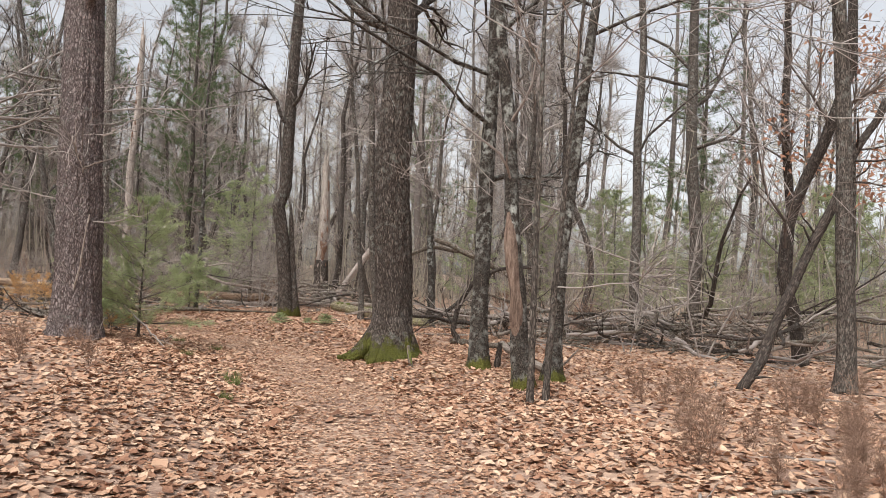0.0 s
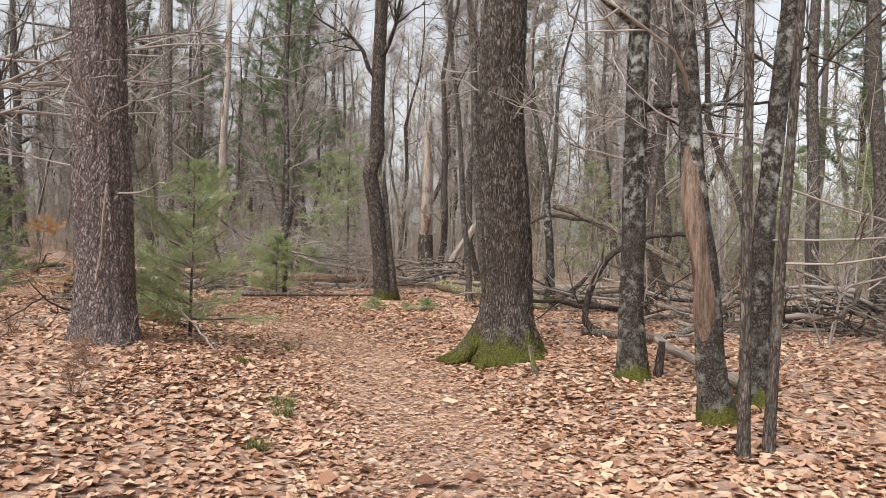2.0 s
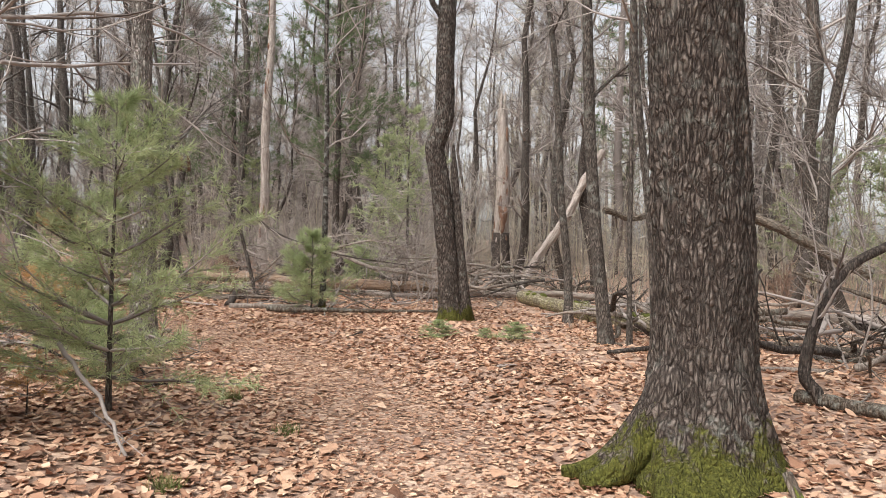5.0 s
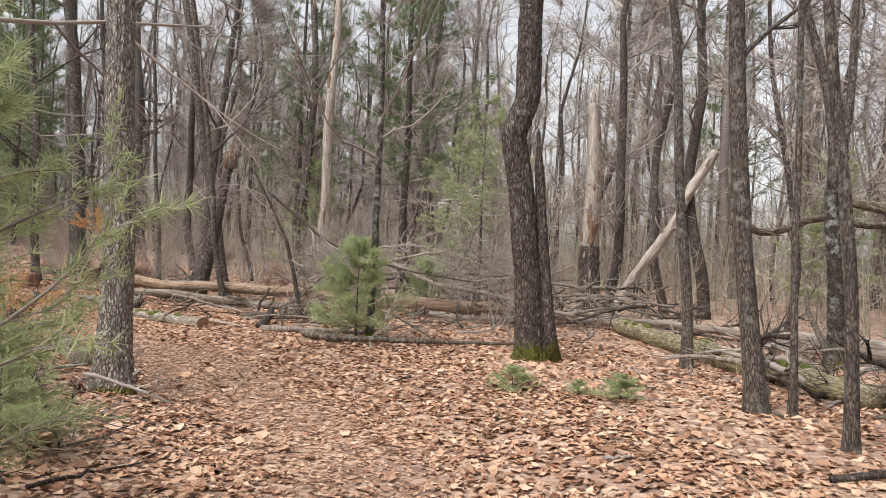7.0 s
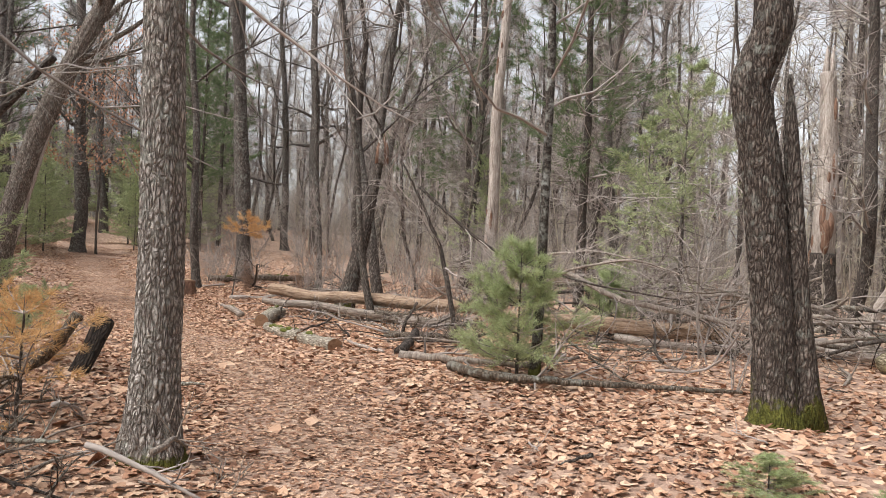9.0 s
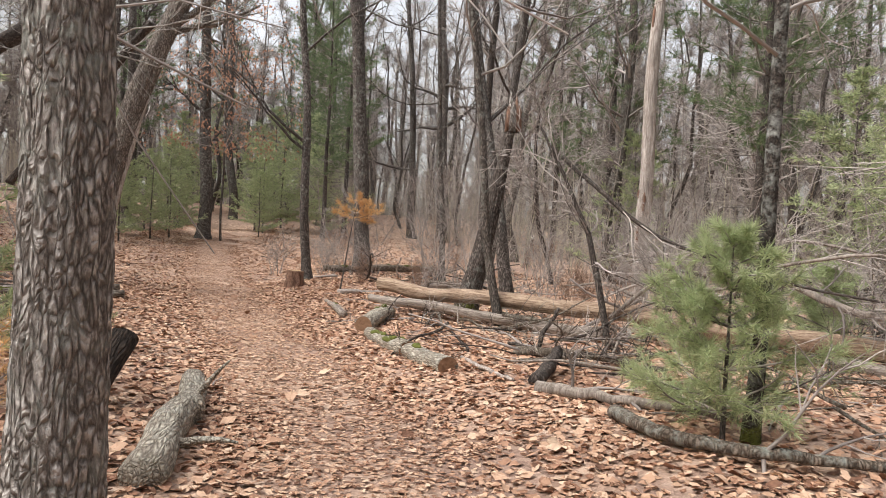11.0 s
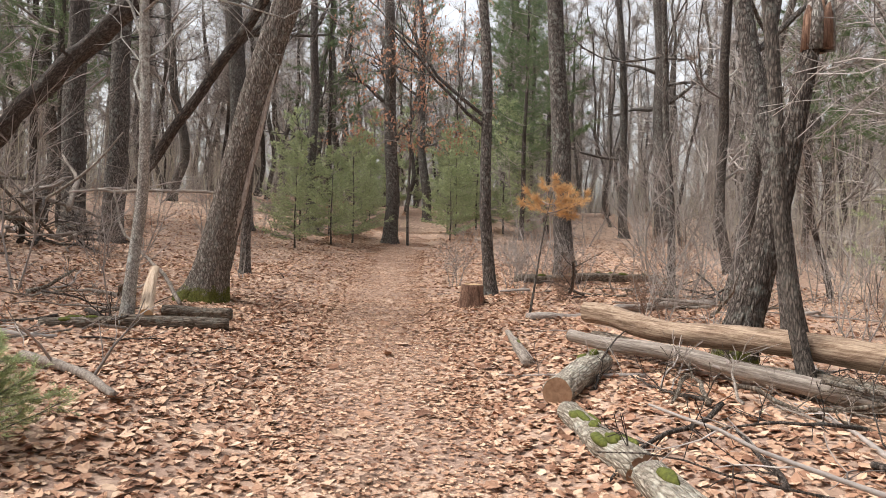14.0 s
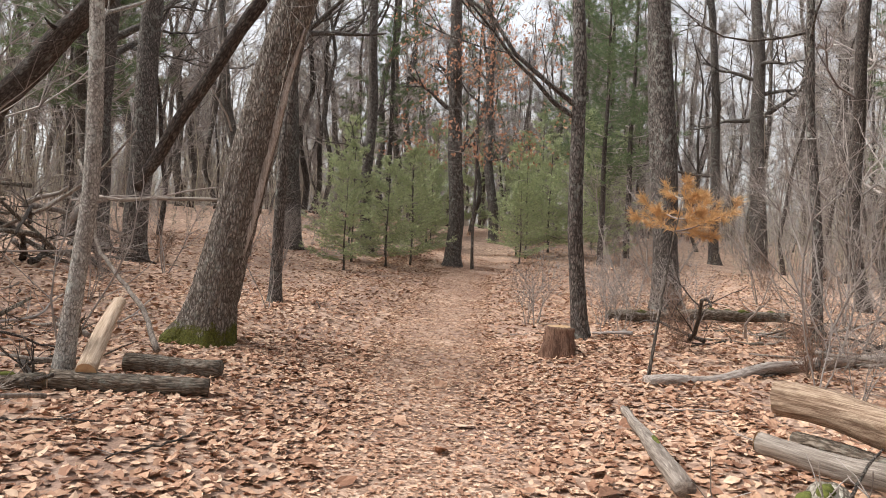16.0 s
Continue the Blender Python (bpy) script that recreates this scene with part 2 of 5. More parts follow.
# ---- geometry helpers ----
class Geo:
    """Vertices with quads and triangles, gathered and then linked as one mesh."""

    def __init__(self):
        self.v, self.q, self.t, self.n = [], [], [], 0

    def add(self, v, q=None, t=None):
        v = np.asarray(v, dtype=np.float32).reshape(-1, 3)
        if q is not None and len(q):
            self.q.append(np.asarray(q, dtype=np.int32) + self.n)
        if t is not None and len(t):
            self.t.append(np.asarray(t, dtype=np.int32) + self.n)
        self.v.append(v)
        self.n += len(v)

    def arrays(self):
        v = np.concatenate(self.v) if self.v else np.zeros((0, 3), np.float32)
        q = np.concatenate(self.q) if self.q else np.zeros((0, 4), np.int32)
        t = np.concatenate(self.t) if self.t else np.zeros((0, 3), np.int32)
        return v, q, t

    def mesh(self, name, material, smooth=True):
        v, q, t = self.arrays()
        me = bpy.data.meshes.new(name)
        me.vertices.add(len(v))
        me.vertices.foreach_set("co", v.ravel())
        me.loops.add(len(q) * 4 + len(t) * 3)
        me.loops.foreach_set("vertex_index", np.concatenate((q.ravel(), t.ravel())).astype(np.int32))
        me.polygons.add(len(q) + len(t))
        me.polygons.foreach_set("loop_start", np.concatenate((np.arange(len(q)) * 4, len(q) * 4 + np.arange(len(t)) * 3)).astype(np.int32))
        me.polygons.foreach_set("use_smooth", np.full(len(q) + len(t), smooth))
        me.update(calc_edges=True)
        me.materials.append(material)
        return me


def part(name, geo, material, parent, label="", smooth=True, m=None):
    ob = new(name, geo.mesh(name, material, smooth))
    ob.parent = parent
    if m is not None:
        ob.matrix_basis = m
    return tagged(ob, label)


def thing(name, m, label, category, group="", kind=""):
    ob = new(name)
    ob.matrix_basis = m
    return tagged(ob, label, category, group, kind)


def wave(seed, u, octaves=4, scale=1.0):
    """Smooth wandering values along u."""
    r = np.random.default_rng(seed)
    out = np.zeros_like(u)
    for k in range(octaves):
        out += np.sin(u * scale * (1.0 + 1.13 * k) + r.uniform(0, 6.28)) * r.uniform(0.4, 1.0) / (1 + k)
    return out


def tube(geo, pts, rad, sides=5, rough=0.0, seed=0, cap=True, lobes=None):
    """A round stem along pts; rough: relief as a share of the radius; lobes: extra radius, ring by ring and side by side."""
    pts, rad = np.asarray(pts, float), np.asarray(rad, float)
    n = len(pts)
    tan = np.gradient(pts, axis=0)
    tan /= np.linalg.norm(tan, axis=1)[:, None] + 1e-9
    whole = pts[-1] - pts[0]
    ref = np.array((1.0, 0, 0)) if abs(whole[2]) > 0.75 * np.linalg.norm(whole) else np.array((0, 0, 1.0))
    a = np.cross(np.cross(tan, ref), tan)
    a /= np.linalg.norm(a, axis=1)[:, None] + 1e-9
    b = np.cross(tan, a)
    th = np.linspace(0, 2 * np.pi, sides, endpoint=False)
    r = np.repeat(rad[:, None], sides, 1)
    if lobes is not None:
        r = r * (1 + lobes)
    if rough:
        g = np.random.default_rng(seed)
        k = g.normal(0, 1, (n, sides))
        k = (k + np.roll(k, 1, 0) + np.roll(k, -1, 0)) / 1.8
        r = r * (1 + rough * k)
    v = pts[:, None, :] + r[:, :, None] * (np.cos(th)[None, :, None] * a[:, None, :] + np.sin(th)[None, :, None] * b[:, None, :])
    i, j = np.meshgrid(np.arange(n - 1), np.arange(sides), indexing="ij")
    p, s = i * sides + j, i * sides + (j + 1) % sides
    q = np.stack((p, s, s + sides, p + sides), -1).reshape(-1, 4)
    v = v.reshape(-1, 3)
    t = None
    if cap:
        v = np.concatenate((v, pts[:1], pts[-1:]))
        k = np.arange(sides)
        t = np.concatenate((np.stack((np.full(sides, n * sides), (k + 1) % sides, k), -1), np.stack((np.full(sides, n * sides + 1), (n - 1) * sides + k, (n - 1) * sides + (k + 1) % sides), -1)))
    geo.add(v, q, t)


def twig_line(rnd, start, way, length, steps=6, wander=0.25, lift=0.1):
    p, d, out = np.array(start, float), np.array(way, float), []
    d /= np.linalg.norm(d)
    for _ in range(steps + 1):
        out.append(p.copy())
        d = d + rnd.normal(0, wander, 3) + np.array((0, 0, lift))
        d /= np.linalg.norm(d)
        p = p + d * length / steps
    return np.array(out)


def spray(geo, rnd, start, way, length, radius, depth, kids=5, sides=4, steps=6, wander=0.2, lift=0.06, thin=0.004):
    """A bough that forks into finer and finer twigs."""
    line = twig_line(rnd, start, way, length, steps, wander, lift)
    tube(geo, line, np.linspace(radius, max(thin, radius * 0.25), len(line)), sides, cap=False)
    if depth <= 0:
        return
    for _ in range(kids):
        u = rnd.uniform(0.25, 1.0)
        k = min(int(u * steps), steps - 1)
        d = line[k + 1] - line[k]
        d /= np.linalg.norm(d)
        side = rnd.normal(0, 1, 3)
        side -= d * np.dot(side, d)
        side /= np.linalg.norm(side)
        spray(geo, rnd, line[k], d * 0.75 + side * rnd.uniform(0.4, 0.95), length * rnd.uniform(0.35, 0.65) * (1.25 - 0.5 * u), max(thin, radius * 0.45), depth - 1, max(2, kids - 1), max(3, sides - 1), max(3, steps - 2), wander, lift, thin)


def ridges(z, sides, girth, seed, wide=0.05, tall=0.3):
    """Upright plates of bark with furrows between, as a field over rings and sides, nought to one."""
    r = np.random.default_rng(seed)
    nt, nz = max(8, int(girth / wide)), int((z[-1] - z[0]) / tall) + 3
    field = r.uniform(0, 1, (nz, nt))
    th = np.arange(sides) / sides * nt
    shift = 0.8 * wave(seed, z, 3, 2.3)
    fz = (z - z[0]) / tall
    i0, out = fz.astype(int), np.zeros((len(z), sides))
    wz = fz - i0
    for k in range(len(z)):
        t = (th + shift[k]) % nt
        j0 = t.astype(int) % nt
        wt = t - np.floor(t)
        wt = wt * wt * (3 - 2 * wt)
        a = field[i0[k]][j0] * (1 - wt) + field[i0[k]][(j0 + 1) % nt] * wt
        b = field[i0[k] + 1][j0] * (1 - wt) + field[i0[k] + 1][(j0 + 1) % nt] * wt
        out[k] = a * (1 - wz[k]) + b * wz[k]
    return np.clip(np.abs(out - 0.5) * 4.5, 0, 1)


def stem_line(height, lean, seed, bend=0.12, steps=40):
    z = np.linspace(-0.12, height, steps) if height < 4 else np.concatenate((np.linspace(-0.12, 4, int(steps * 0.6), endpoint=False), np.linspace(4, height, steps - int(steps * 0.6))))
    fade = np.clip(z / 1.5, 0, 1)
    x = lean[0] * z + bend * wave(seed, z, 3, 0.45) * fade
    y = lean[1] * z + bend * wave(seed + 7, z, 3, 0.45) * fade
    return np.stack((x, y, z), -1)


def curved(line, rows):
    """The line pushed aside by (height, dx, dy) rows, smoothly between them."""
    z, dx, dy = np.array(rows, float).T
    out = line.copy()
    for i, d in ((0, dx), (1, dy)):
        k = np.interp(line[:, 2], z, d)
        for _ in range(6):
            k[1:-1] = (k[:-2] + 2 * k[1:-1] + k[2:]) / 4
        out[:, i] += k
    return out


def stem_radii(z, r, height, flare=0.5, taper=0.75):
    z = np.maximum(z, 0)
    return r * np.maximum(0.06, (1 - z / (height * 1.04))) ** taper * (1 + flare * np.exp(-z / 0.22))


def foot_lobes(z, sides, seed, amount, count=5, high=0.35):
    r = np.random.default_rng(seed)
    th = np.linspace(0, 2 * np.pi, sides, endpoint=False)
    shape = np.zeros(sides)
    for k in range(count):
        a = 2 * np.pi * (k + r.uniform(-0.3, 0.3)) / count
        shape += np.exp(6 * (np.cos(th - a) - 1)) * r.uniform(0.5, 1.2)
    ridges = 0.035 * np.sin(th * 11 + 3 * r.uniform()) + 0.02 * np.sin(th * 23 + 1)
    return amount * np.exp(-np.maximum(z, 0) / high)[:, None] * shape[None, :] + ridges[None, :] * np.cos(z * 1.7)[:, None]


# ---- the lie of the land ----
TRAIL = np.array([(0.3, -40), (0.3, 0), (-0.9, 5), (-2.2, 9.3), (-4.2, 12.6), (-7, 15.4), (-11, 17.6), (-16, 19.3), (-24, 22.2), (-34, 26.6), (-44, 31.5), (-90, 53)])


def off_trail(x, y):
    """Metres from the middle of the trail, more than nought on its western side."""
    x, y = np.asarray(x, float), np.asarray(y, float)
    best, out = np.full(x.shape, 1e9), np.zeros(x.shape)
    for (ax, ay), (bx, by) in zip(TRAIL[:-1], TRAIL[1:]):
        dx, dy = bx - ax, by - ay
        u = np.clip(((x - ax) * dx + (y - ay) * dy) / (dx * dx + dy * dy), 0, 1)
        ex, ey = x - ax - u * dx, y - ay - u * dy
        d = np.hypot(ex, ey)
        out = np.where(d < best, np.where(dx * ey - dy * ex > 0, d, -d), out)
        best = np.minimum(best, d)
    return out


WALKED = np.array([(0, -6), (0, 0), (-1, 5), (-2.2, 9), (-4.2, 12.6), (-7, 15.4), (-11, 17.6), (-16, 19.3), (-20, 20.8), (-24, 22.2), (-29, 24.4), (-34, 26.6), (-39, 29), (-43, 31)])


def from_walk(x, y):
    """Metres to the stretch of trail that lies in sight."""
    x, y = np.asarray(x, float), np.asarray(y, float)
    return np.min(np.hypot(x[..., None] - WALKED[:, 0], y[..., None] - WALKED[:, 1]), axis=-1)


def ease(a, b, v):
    t = np.clip((v - a) / (b - a + 0.0), 0, 1)
    return t * t * (3 - 2 * t)


def land(x, y):
    s = off_trail(x, y)
    x, y = np.asarray(x, float), np.asarray(y, float)
    z = 0.03 + 0.17 * ease(0.7, 2.3, np.abs(s)) + 0.17 * ease(1.5, 3.4, s) * ease(-16, -10, x)
    z = z + 0.35 * ease(2.5, 8, s) * ease(-17, -23, x)
    w = np.clip(-x - 18, 0, 40)
    up = np.clip(w - 20, 0, 10)
    z = z + np.where(w < 20, 0.002 * w * w, 0.8 + 0.08 * up + 0.0055 * up * up + 0.03 * np.maximum(w - 30, 0))
    z = z + 0.02 * np.sin(x * 1.9 + 0.7 * y) * np.sin(y * 1.6 - 0.4 * x) + 0.012 * np.sin(x * 4.3 + 1) * np.sin(y * 5.1)
    return z


def at(x, y):
    return float(land(x, y))


def grid_lines(a, b, step, far):
    out = [-far, -far * 0.6, -far * 0.3, -far * 0.15, a - 25, a - 14, a - 8, a - 5, a - 3, a - 1.6, a - 0.7]
    out += list(np.arange(a, b, step))
    out += [b + 0.7, b + 1.6, b + 3, b + 5, b + 8, b + 14, b + 25, b + 45, far * 0.3, far * 0.6, far]
    return np.array(out)


gx, gy = grid_lines(-32, 9, 0.17, 500), grid_lines(-4, 33, 0.17, 500)
X, Y = np.meshgrid(gx, gy, indexing="ij")
soil = Geo()
I, J = np.meshgrid(np.arange(len(gx) - 1), np.arange(len(gy) - 1), indexing="ij")
c0 = I * len(gy) + J
soil.add(np.stack((X, Y, land(X, Y)), -1), np.stack((c0, c0 + len(gy), c0 + len(gy) + 1, c0 + 1), -1).reshape(-1, 4))
ground = tagged(new("ground", soil.mesh("ground", GROUND)), "brown forest floor of soil under fallen oak leaves", "ground", "", "structure")


# ---- trees that stand alone ----
def big_tree(name, x, y, r, height, lean, material, label, seed, flare=0.45, lobe=0.35, bend=0.1, boughs=8, bough_from=4.0, sides=44, group="", taper=0.7, count=5, twigs=2, extra=(), high=0.33, furrow=0.016, roots=(), curve=(), rings=190, wide=0.042, tall=0.3):
    root = thing(name, pose(x, y, at(x, y)), label, "tree", group)
    line = stem_line(height, lean, seed, bend, 70 if sides < 40 else rings)
    if curve:
        line = curved(line, curve)
    g = Geo()
    relief = foot_lobes(line[:, 2], sides, seed, lobe, count, high)
    if sides >= 40:
        relief = relief + furrow / r * (ridges(line[:, 2], sides, 6.28 * r, seed, wide, tall) - 0.7) + 0.4 * furrow / r * (ridges(line[:, 2], sides, 6.28 * r, seed + 1, 0.02, 0.09) - 0.5)
    tube(g, line, stem_radii(line[:, 2], r, height, flare, taper), sides, 0.012, seed, True, relief)
    stem = part("trunk", g, material, root)
    rnd = np.random.default_rng(seed)
    for k in range(boughs):
        h = rnd.uniform(bough_from, height * 0.85)
        p = np.array([np.interp(h, line[:, 2], line[:, i]) for i in range(3)])
        a = rnd.uniform(0, 6.28)
        g = Geo()
        rr = np.interp(h, line[:, 2], stem_radii(line[:, 2], r, height, flare, taper))
        spray(g, rnd, p, (math.cos(a), math.sin(a), rnd.uniform(0.2, 0.8)), rnd.uniform(1.8, 4.0), rr * 0.42, twigs, 5)
        part("bough", g, TWIG if rr < 0.05 else material, root)
    for a, out_to, thick in roots:
        c, n = math.cos(radians(a)), math.sin(radians(a))
        u = np.linspace(0, 1, 12)
        far = r * 0.55 + (out_to - r * 0.55) * u
        bend_side = 0.06 * np.sin(u * 3 + a)
        w = np.stack((c * far - n * bend_side, n * far + c * bend_side, 0.62 * (1 - u) ** 2.2 - 0.06 * u), -1)
        g = Geo()
        tube(g, w, thick * (1.15 - 0.75 * u), 18, 0.07, seed + int(a))
        part("root", g, material, stem, "mossy surface root")
    for h, a, up, length, rr in extra:
        p = np.array([np.interp(h, line[:, 2], line[:, i]) for i in range(3)])
        g = Geo()
        spray(g, rnd, p, (math.cos(radians(a)), math.sin(radians(a)), up), length, rr, 2, 5, 5, 8, 0.14, 0.02)
        part("branch", g, TWIG, root)
    return root


big_tree("oak_tree", -2.05, 12.25, 0.32, 17, (0.005, 0.0), BARK_OAK, "large oak with furrowed grey-brown bark and mossy flared roots", 11, flare=0.25, lobe=0.5, bend=0.05, sides=130, count=6, high=0.3, furrow=0.018, wide=0.036, tall=0.22, rings=280, roots=((215, 0.78, 0.15), (250, 0.72, 0.14), (285, 0.6, 0.15), (325, 0.66, 0.16), (5, 0.62, 0.14), (70, 0.6, 0.13), (140, 0.65, 0.14), (195, 0.85, 0.11)), extra=((2.9, -60, 0.1, 1.2, 0.012),), curve=((0, 0, 0), (1.2, -0.02, 0), (2.5, -0.10, 0), (3.2, -0.15, 0), (5, -0.12, 0), (17, 0.2, 0)))
big_tree("pine_tree", -6.38, 10.28, 0.325, 17, (-0.03, 0), BARK_PINE, "thick pine trunk with flaky reddish grey bark", 12, flare=0.15, lobe=0.15, bend=0.03, sides=120, furrow=0.016, wide=0.034, tall=0.13, rings=300, boughs=5, extra=((2.3, -40, 0.2, 1.6, 0.015), (1.7, -20, 0.0, 1.4, 0.014), (2.9, -10, 0.1, 1.7, 0.013), (1.9, 200, 0.2, 1.5, 0.014), (2.6, -70, 0.0, 1.5, 0.012), (3.3, 30, 0.1, 2.2, 0.018)))
big_tree("lichened_tree", -0.50, 10.75, 0.125, 11, (-0.01, 0.0), BARK_LICHEN, "slender dark trunk spotted with pale lichen, mossy foot", 13, flare=0.3, lobe=0.2, bend=0.06, sides=40, boughs=7, bough_from=2.5, extra=((2.2, -150, 0.2, 1.5, 0.012),))
big_tree("twin_stem_tree", 0.50, 9.72, 0.095, 9, (0.07, 0.0), BARK_LICHEN, "dark mossy-footed stem spotted with lichen", 15, flare=0.6, lobe=0.35, bend=0.05, sides=40, boughs=7, bough_from=2.2, extra=((1.4, -30, 0.0, 1.9, 0.012), (1.9, 10, 0.1, 2.2, 0.012), (2.2, 180, 0.1, 1.6, 0.012)))
big_tree("sapling_stem", 0.20, 8.12, 0.038, 6, (0.0, 0.0), BARK_THIN, "thin bare grey sapling stem", 16, flare=0.25, lobe=0, bend=0.035, sides=18, boughs=6, bough_from=2.2, taper=0.5)
big_tree("sapling_stem", 0.37, 8.22, 0.036, 6, (0.05, 0.0), BARK_THIN, "thin bare grey sapling stem", 166, flare=0.25, lobe=0, bend=0.035, sides=18, boughs=5, bough_from=2.2, taper=0.5, extra=((1.25, -20, 0.1, 1.3, 0.01),))
twin = big_tree("leaning_oak", -6.12, 19.14, 0.172, 14, (-0.005, 0), BARK_OAK, "dark crooked oak with a scarred twin base", 17, flare=0.2, lobe=0.25, bend=0.02, sides=64, taper=0.35, curve=((0, 0.08, 0.04), (1.0, 0.02, 0.01), (2.2, -0.10, -0.05), (2.9, -0.23, -0.12), (3.4, -0.08, -0.04), (4.6, -0.10, -0.05), (14, 0.2, 0.1)))
big_tree("grey_oak", -8.83, 15.02, 0.152, 15, (-0.02, 0.0), BARK_OAK_DRY, "straight oak with rough grey lichened bark", 18, flare=0.3, lobe=0.3, bend=0.03, sides=130, furrow=0.005, wide=0.032, tall=0.13, rings=420)
SLANT = ((0, 0, 0), (1, 0.01, 0.02), (2, 0.04, 0.07), (3, 0.09, 0.16), (4, 0.17, 0.29), (5, 0.26, 0.45), (6.5, 0.42, 0.7), (13, 1.0, 1.6))
slanting = big_tree("slanting_oak", -21.45, 18.48, 0.26, 13, (0.09, 0.16), BARK_OAK_MOSS, "leaning oak with a pale scar, mossy at the foot", 19, flare=0.3, lobe=0.35, bend=0.06, sides=72, curve=SLANT)
broken = big_tree("broken_leaning_tree", -14.88, 22.42, 0.165, 3.3, (0.10, 0.18), BARK_OAK, "thick leaning trunk with furrowed bark, broken off above", 20, flare=0.3, lobe=0.2, bend=0.04, sides=64, taper=0.42, boughs=0)
big_tree("crooked_maple", -13.75, 22.1, 0.066, 9, (-0.10, -0.13), BARK_THIN, "slim crooked grey maple stem", 21, flare=0.2, lobe=0.1, bend=0.09, sides=24, boughs=8, bough_from=2.0)
big_tree("speckled_tree", -8.65, 19.45, 0.055, 12, (0.01, -0.01), BARK_LICHEN, "thin dark trunk speckled with pale lichen", 22, flare=0.2, lobe=0.1, bend=0.08, sides=24, boughs=10, bough_from=2.6)


big_tree("lichened_tree", -19.2, 17.3, 0.072, 10, (0.02, 0.05), BARK_PALE, "thin tree with pale lichen spots beside cut logs", 23, flare=0.35, lobe=0.15, bend=0.07, sides=36, boughs=8, bough_from=1.8)


scar_line = curved(stem_line(13, (0.09, 0.16), 19, 0.06, 190), SLANT)
low = (scar_line[:, 2] > 0.5) & (scar_line[:, 2] < 3.6)
scar = Geo()
scar_z = scar_line[low, 2]
tube(scar, scar_line[low] + np.array((0.16, 0.165, 0)), 0.045 * np.clip(np.minimum(scar_z - 0.4, 3.7 - scar_z) * 1.2, 0.15, 1), 12, 0.06, 3)
part("scar", scar, SNAG_WOOD, slanting.children[0], "pale bare scar in the bark")


snapped = stem_line(3.3, (0.10, 0.18), 20, 0.04, 190)[-1]
for k in range(6):
    shard = Geo()
    c, n = 0.08 * math.cos(k * 1.05), 0.08 * math.sin(k * 1.05)
    tube(shard, snapped + np.array(((c, n, -0.3), (c, n, 0.02), (c * 1.3, n * 1.2, 0.12 + 0.09 * ((k * 5) % 4)))), np.array((0.075, 0.06, 0.008)), 7, 0.08, k)
    part("splinter", shard, BARK_OAK_DRY if k % 2 else ROT_WOOD, broken, "jagged splinter of the broken top")
second = Geo()
tube(second, np.array(((0.33, 0.15, -0.1), (0.28, 0.13, 0.3), (0.21, 0.10, 1.0), (0.14, 0.06, 1.8), (0.08, 0.04, 2.5), (0.05, 0.03, 3.0))), np.array((0.15, 0.105, 0.085, 0.075, 0.06, 0.015)), 26, 0.06, 4)
part("second_stem", second, BARK_OAK, twin, "dead second stem grown into the trunk")


def forked_tree(x, y, fork, limbs, r, label, seed):
    root = thing("forked_tree", pose(x, y, at(x, y)), label, "tree")
    z = np.linspace(-0.1, fork, 40)
    line = np.stack((-0.035 * z + 0.03 * np.sin(z * 2), -0.02 * z, z), -1)
    g = Geo()
    tube(g, line, r * (1 - 0.08 * z) * (1 + 0.3 * np.exp(-np.maximum(z, 0) / 0.2)), 30, 0.03, seed, True, foot_lobes(z, 30, seed, 0.2))
    part("trunk", g, BARK_LICHEN, root)
    rnd = np.random.default_rng(seed)
    for dx, dy, rise, rr in limbs:
        u = np.linspace(0, 1, 24)
        w = line[-1] + np.stack((dx * u ** 1.3 + 0.08 * np.sin(u * 9), dy * u ** 1.3, rise * u - 0.1), -1)
        g = Geo()
        tube(g, w, rr * (1.05 - 0.8 * u), 16, 0.04, seed + 1)
        limb = part("limb", g, BARK_THIN, root)
        g = Geo()
        for k in range(6, 24, 3):
            spray(g, rnd, w[k], (rnd.normal(), rnd.normal(), 0.6), rnd.uniform(0.8, 1.8), 0.014, 1, 5)
        part("twig_spray", g, TWIG, limb)


forked_tree(-2.45, 21.4, 2.45, ((-1.3, -0.6, 6.5, 0.07), (0.75, 0.4, 6.0, 0.06)), 0.105, "forked bare maple with a mossy foot", 35)


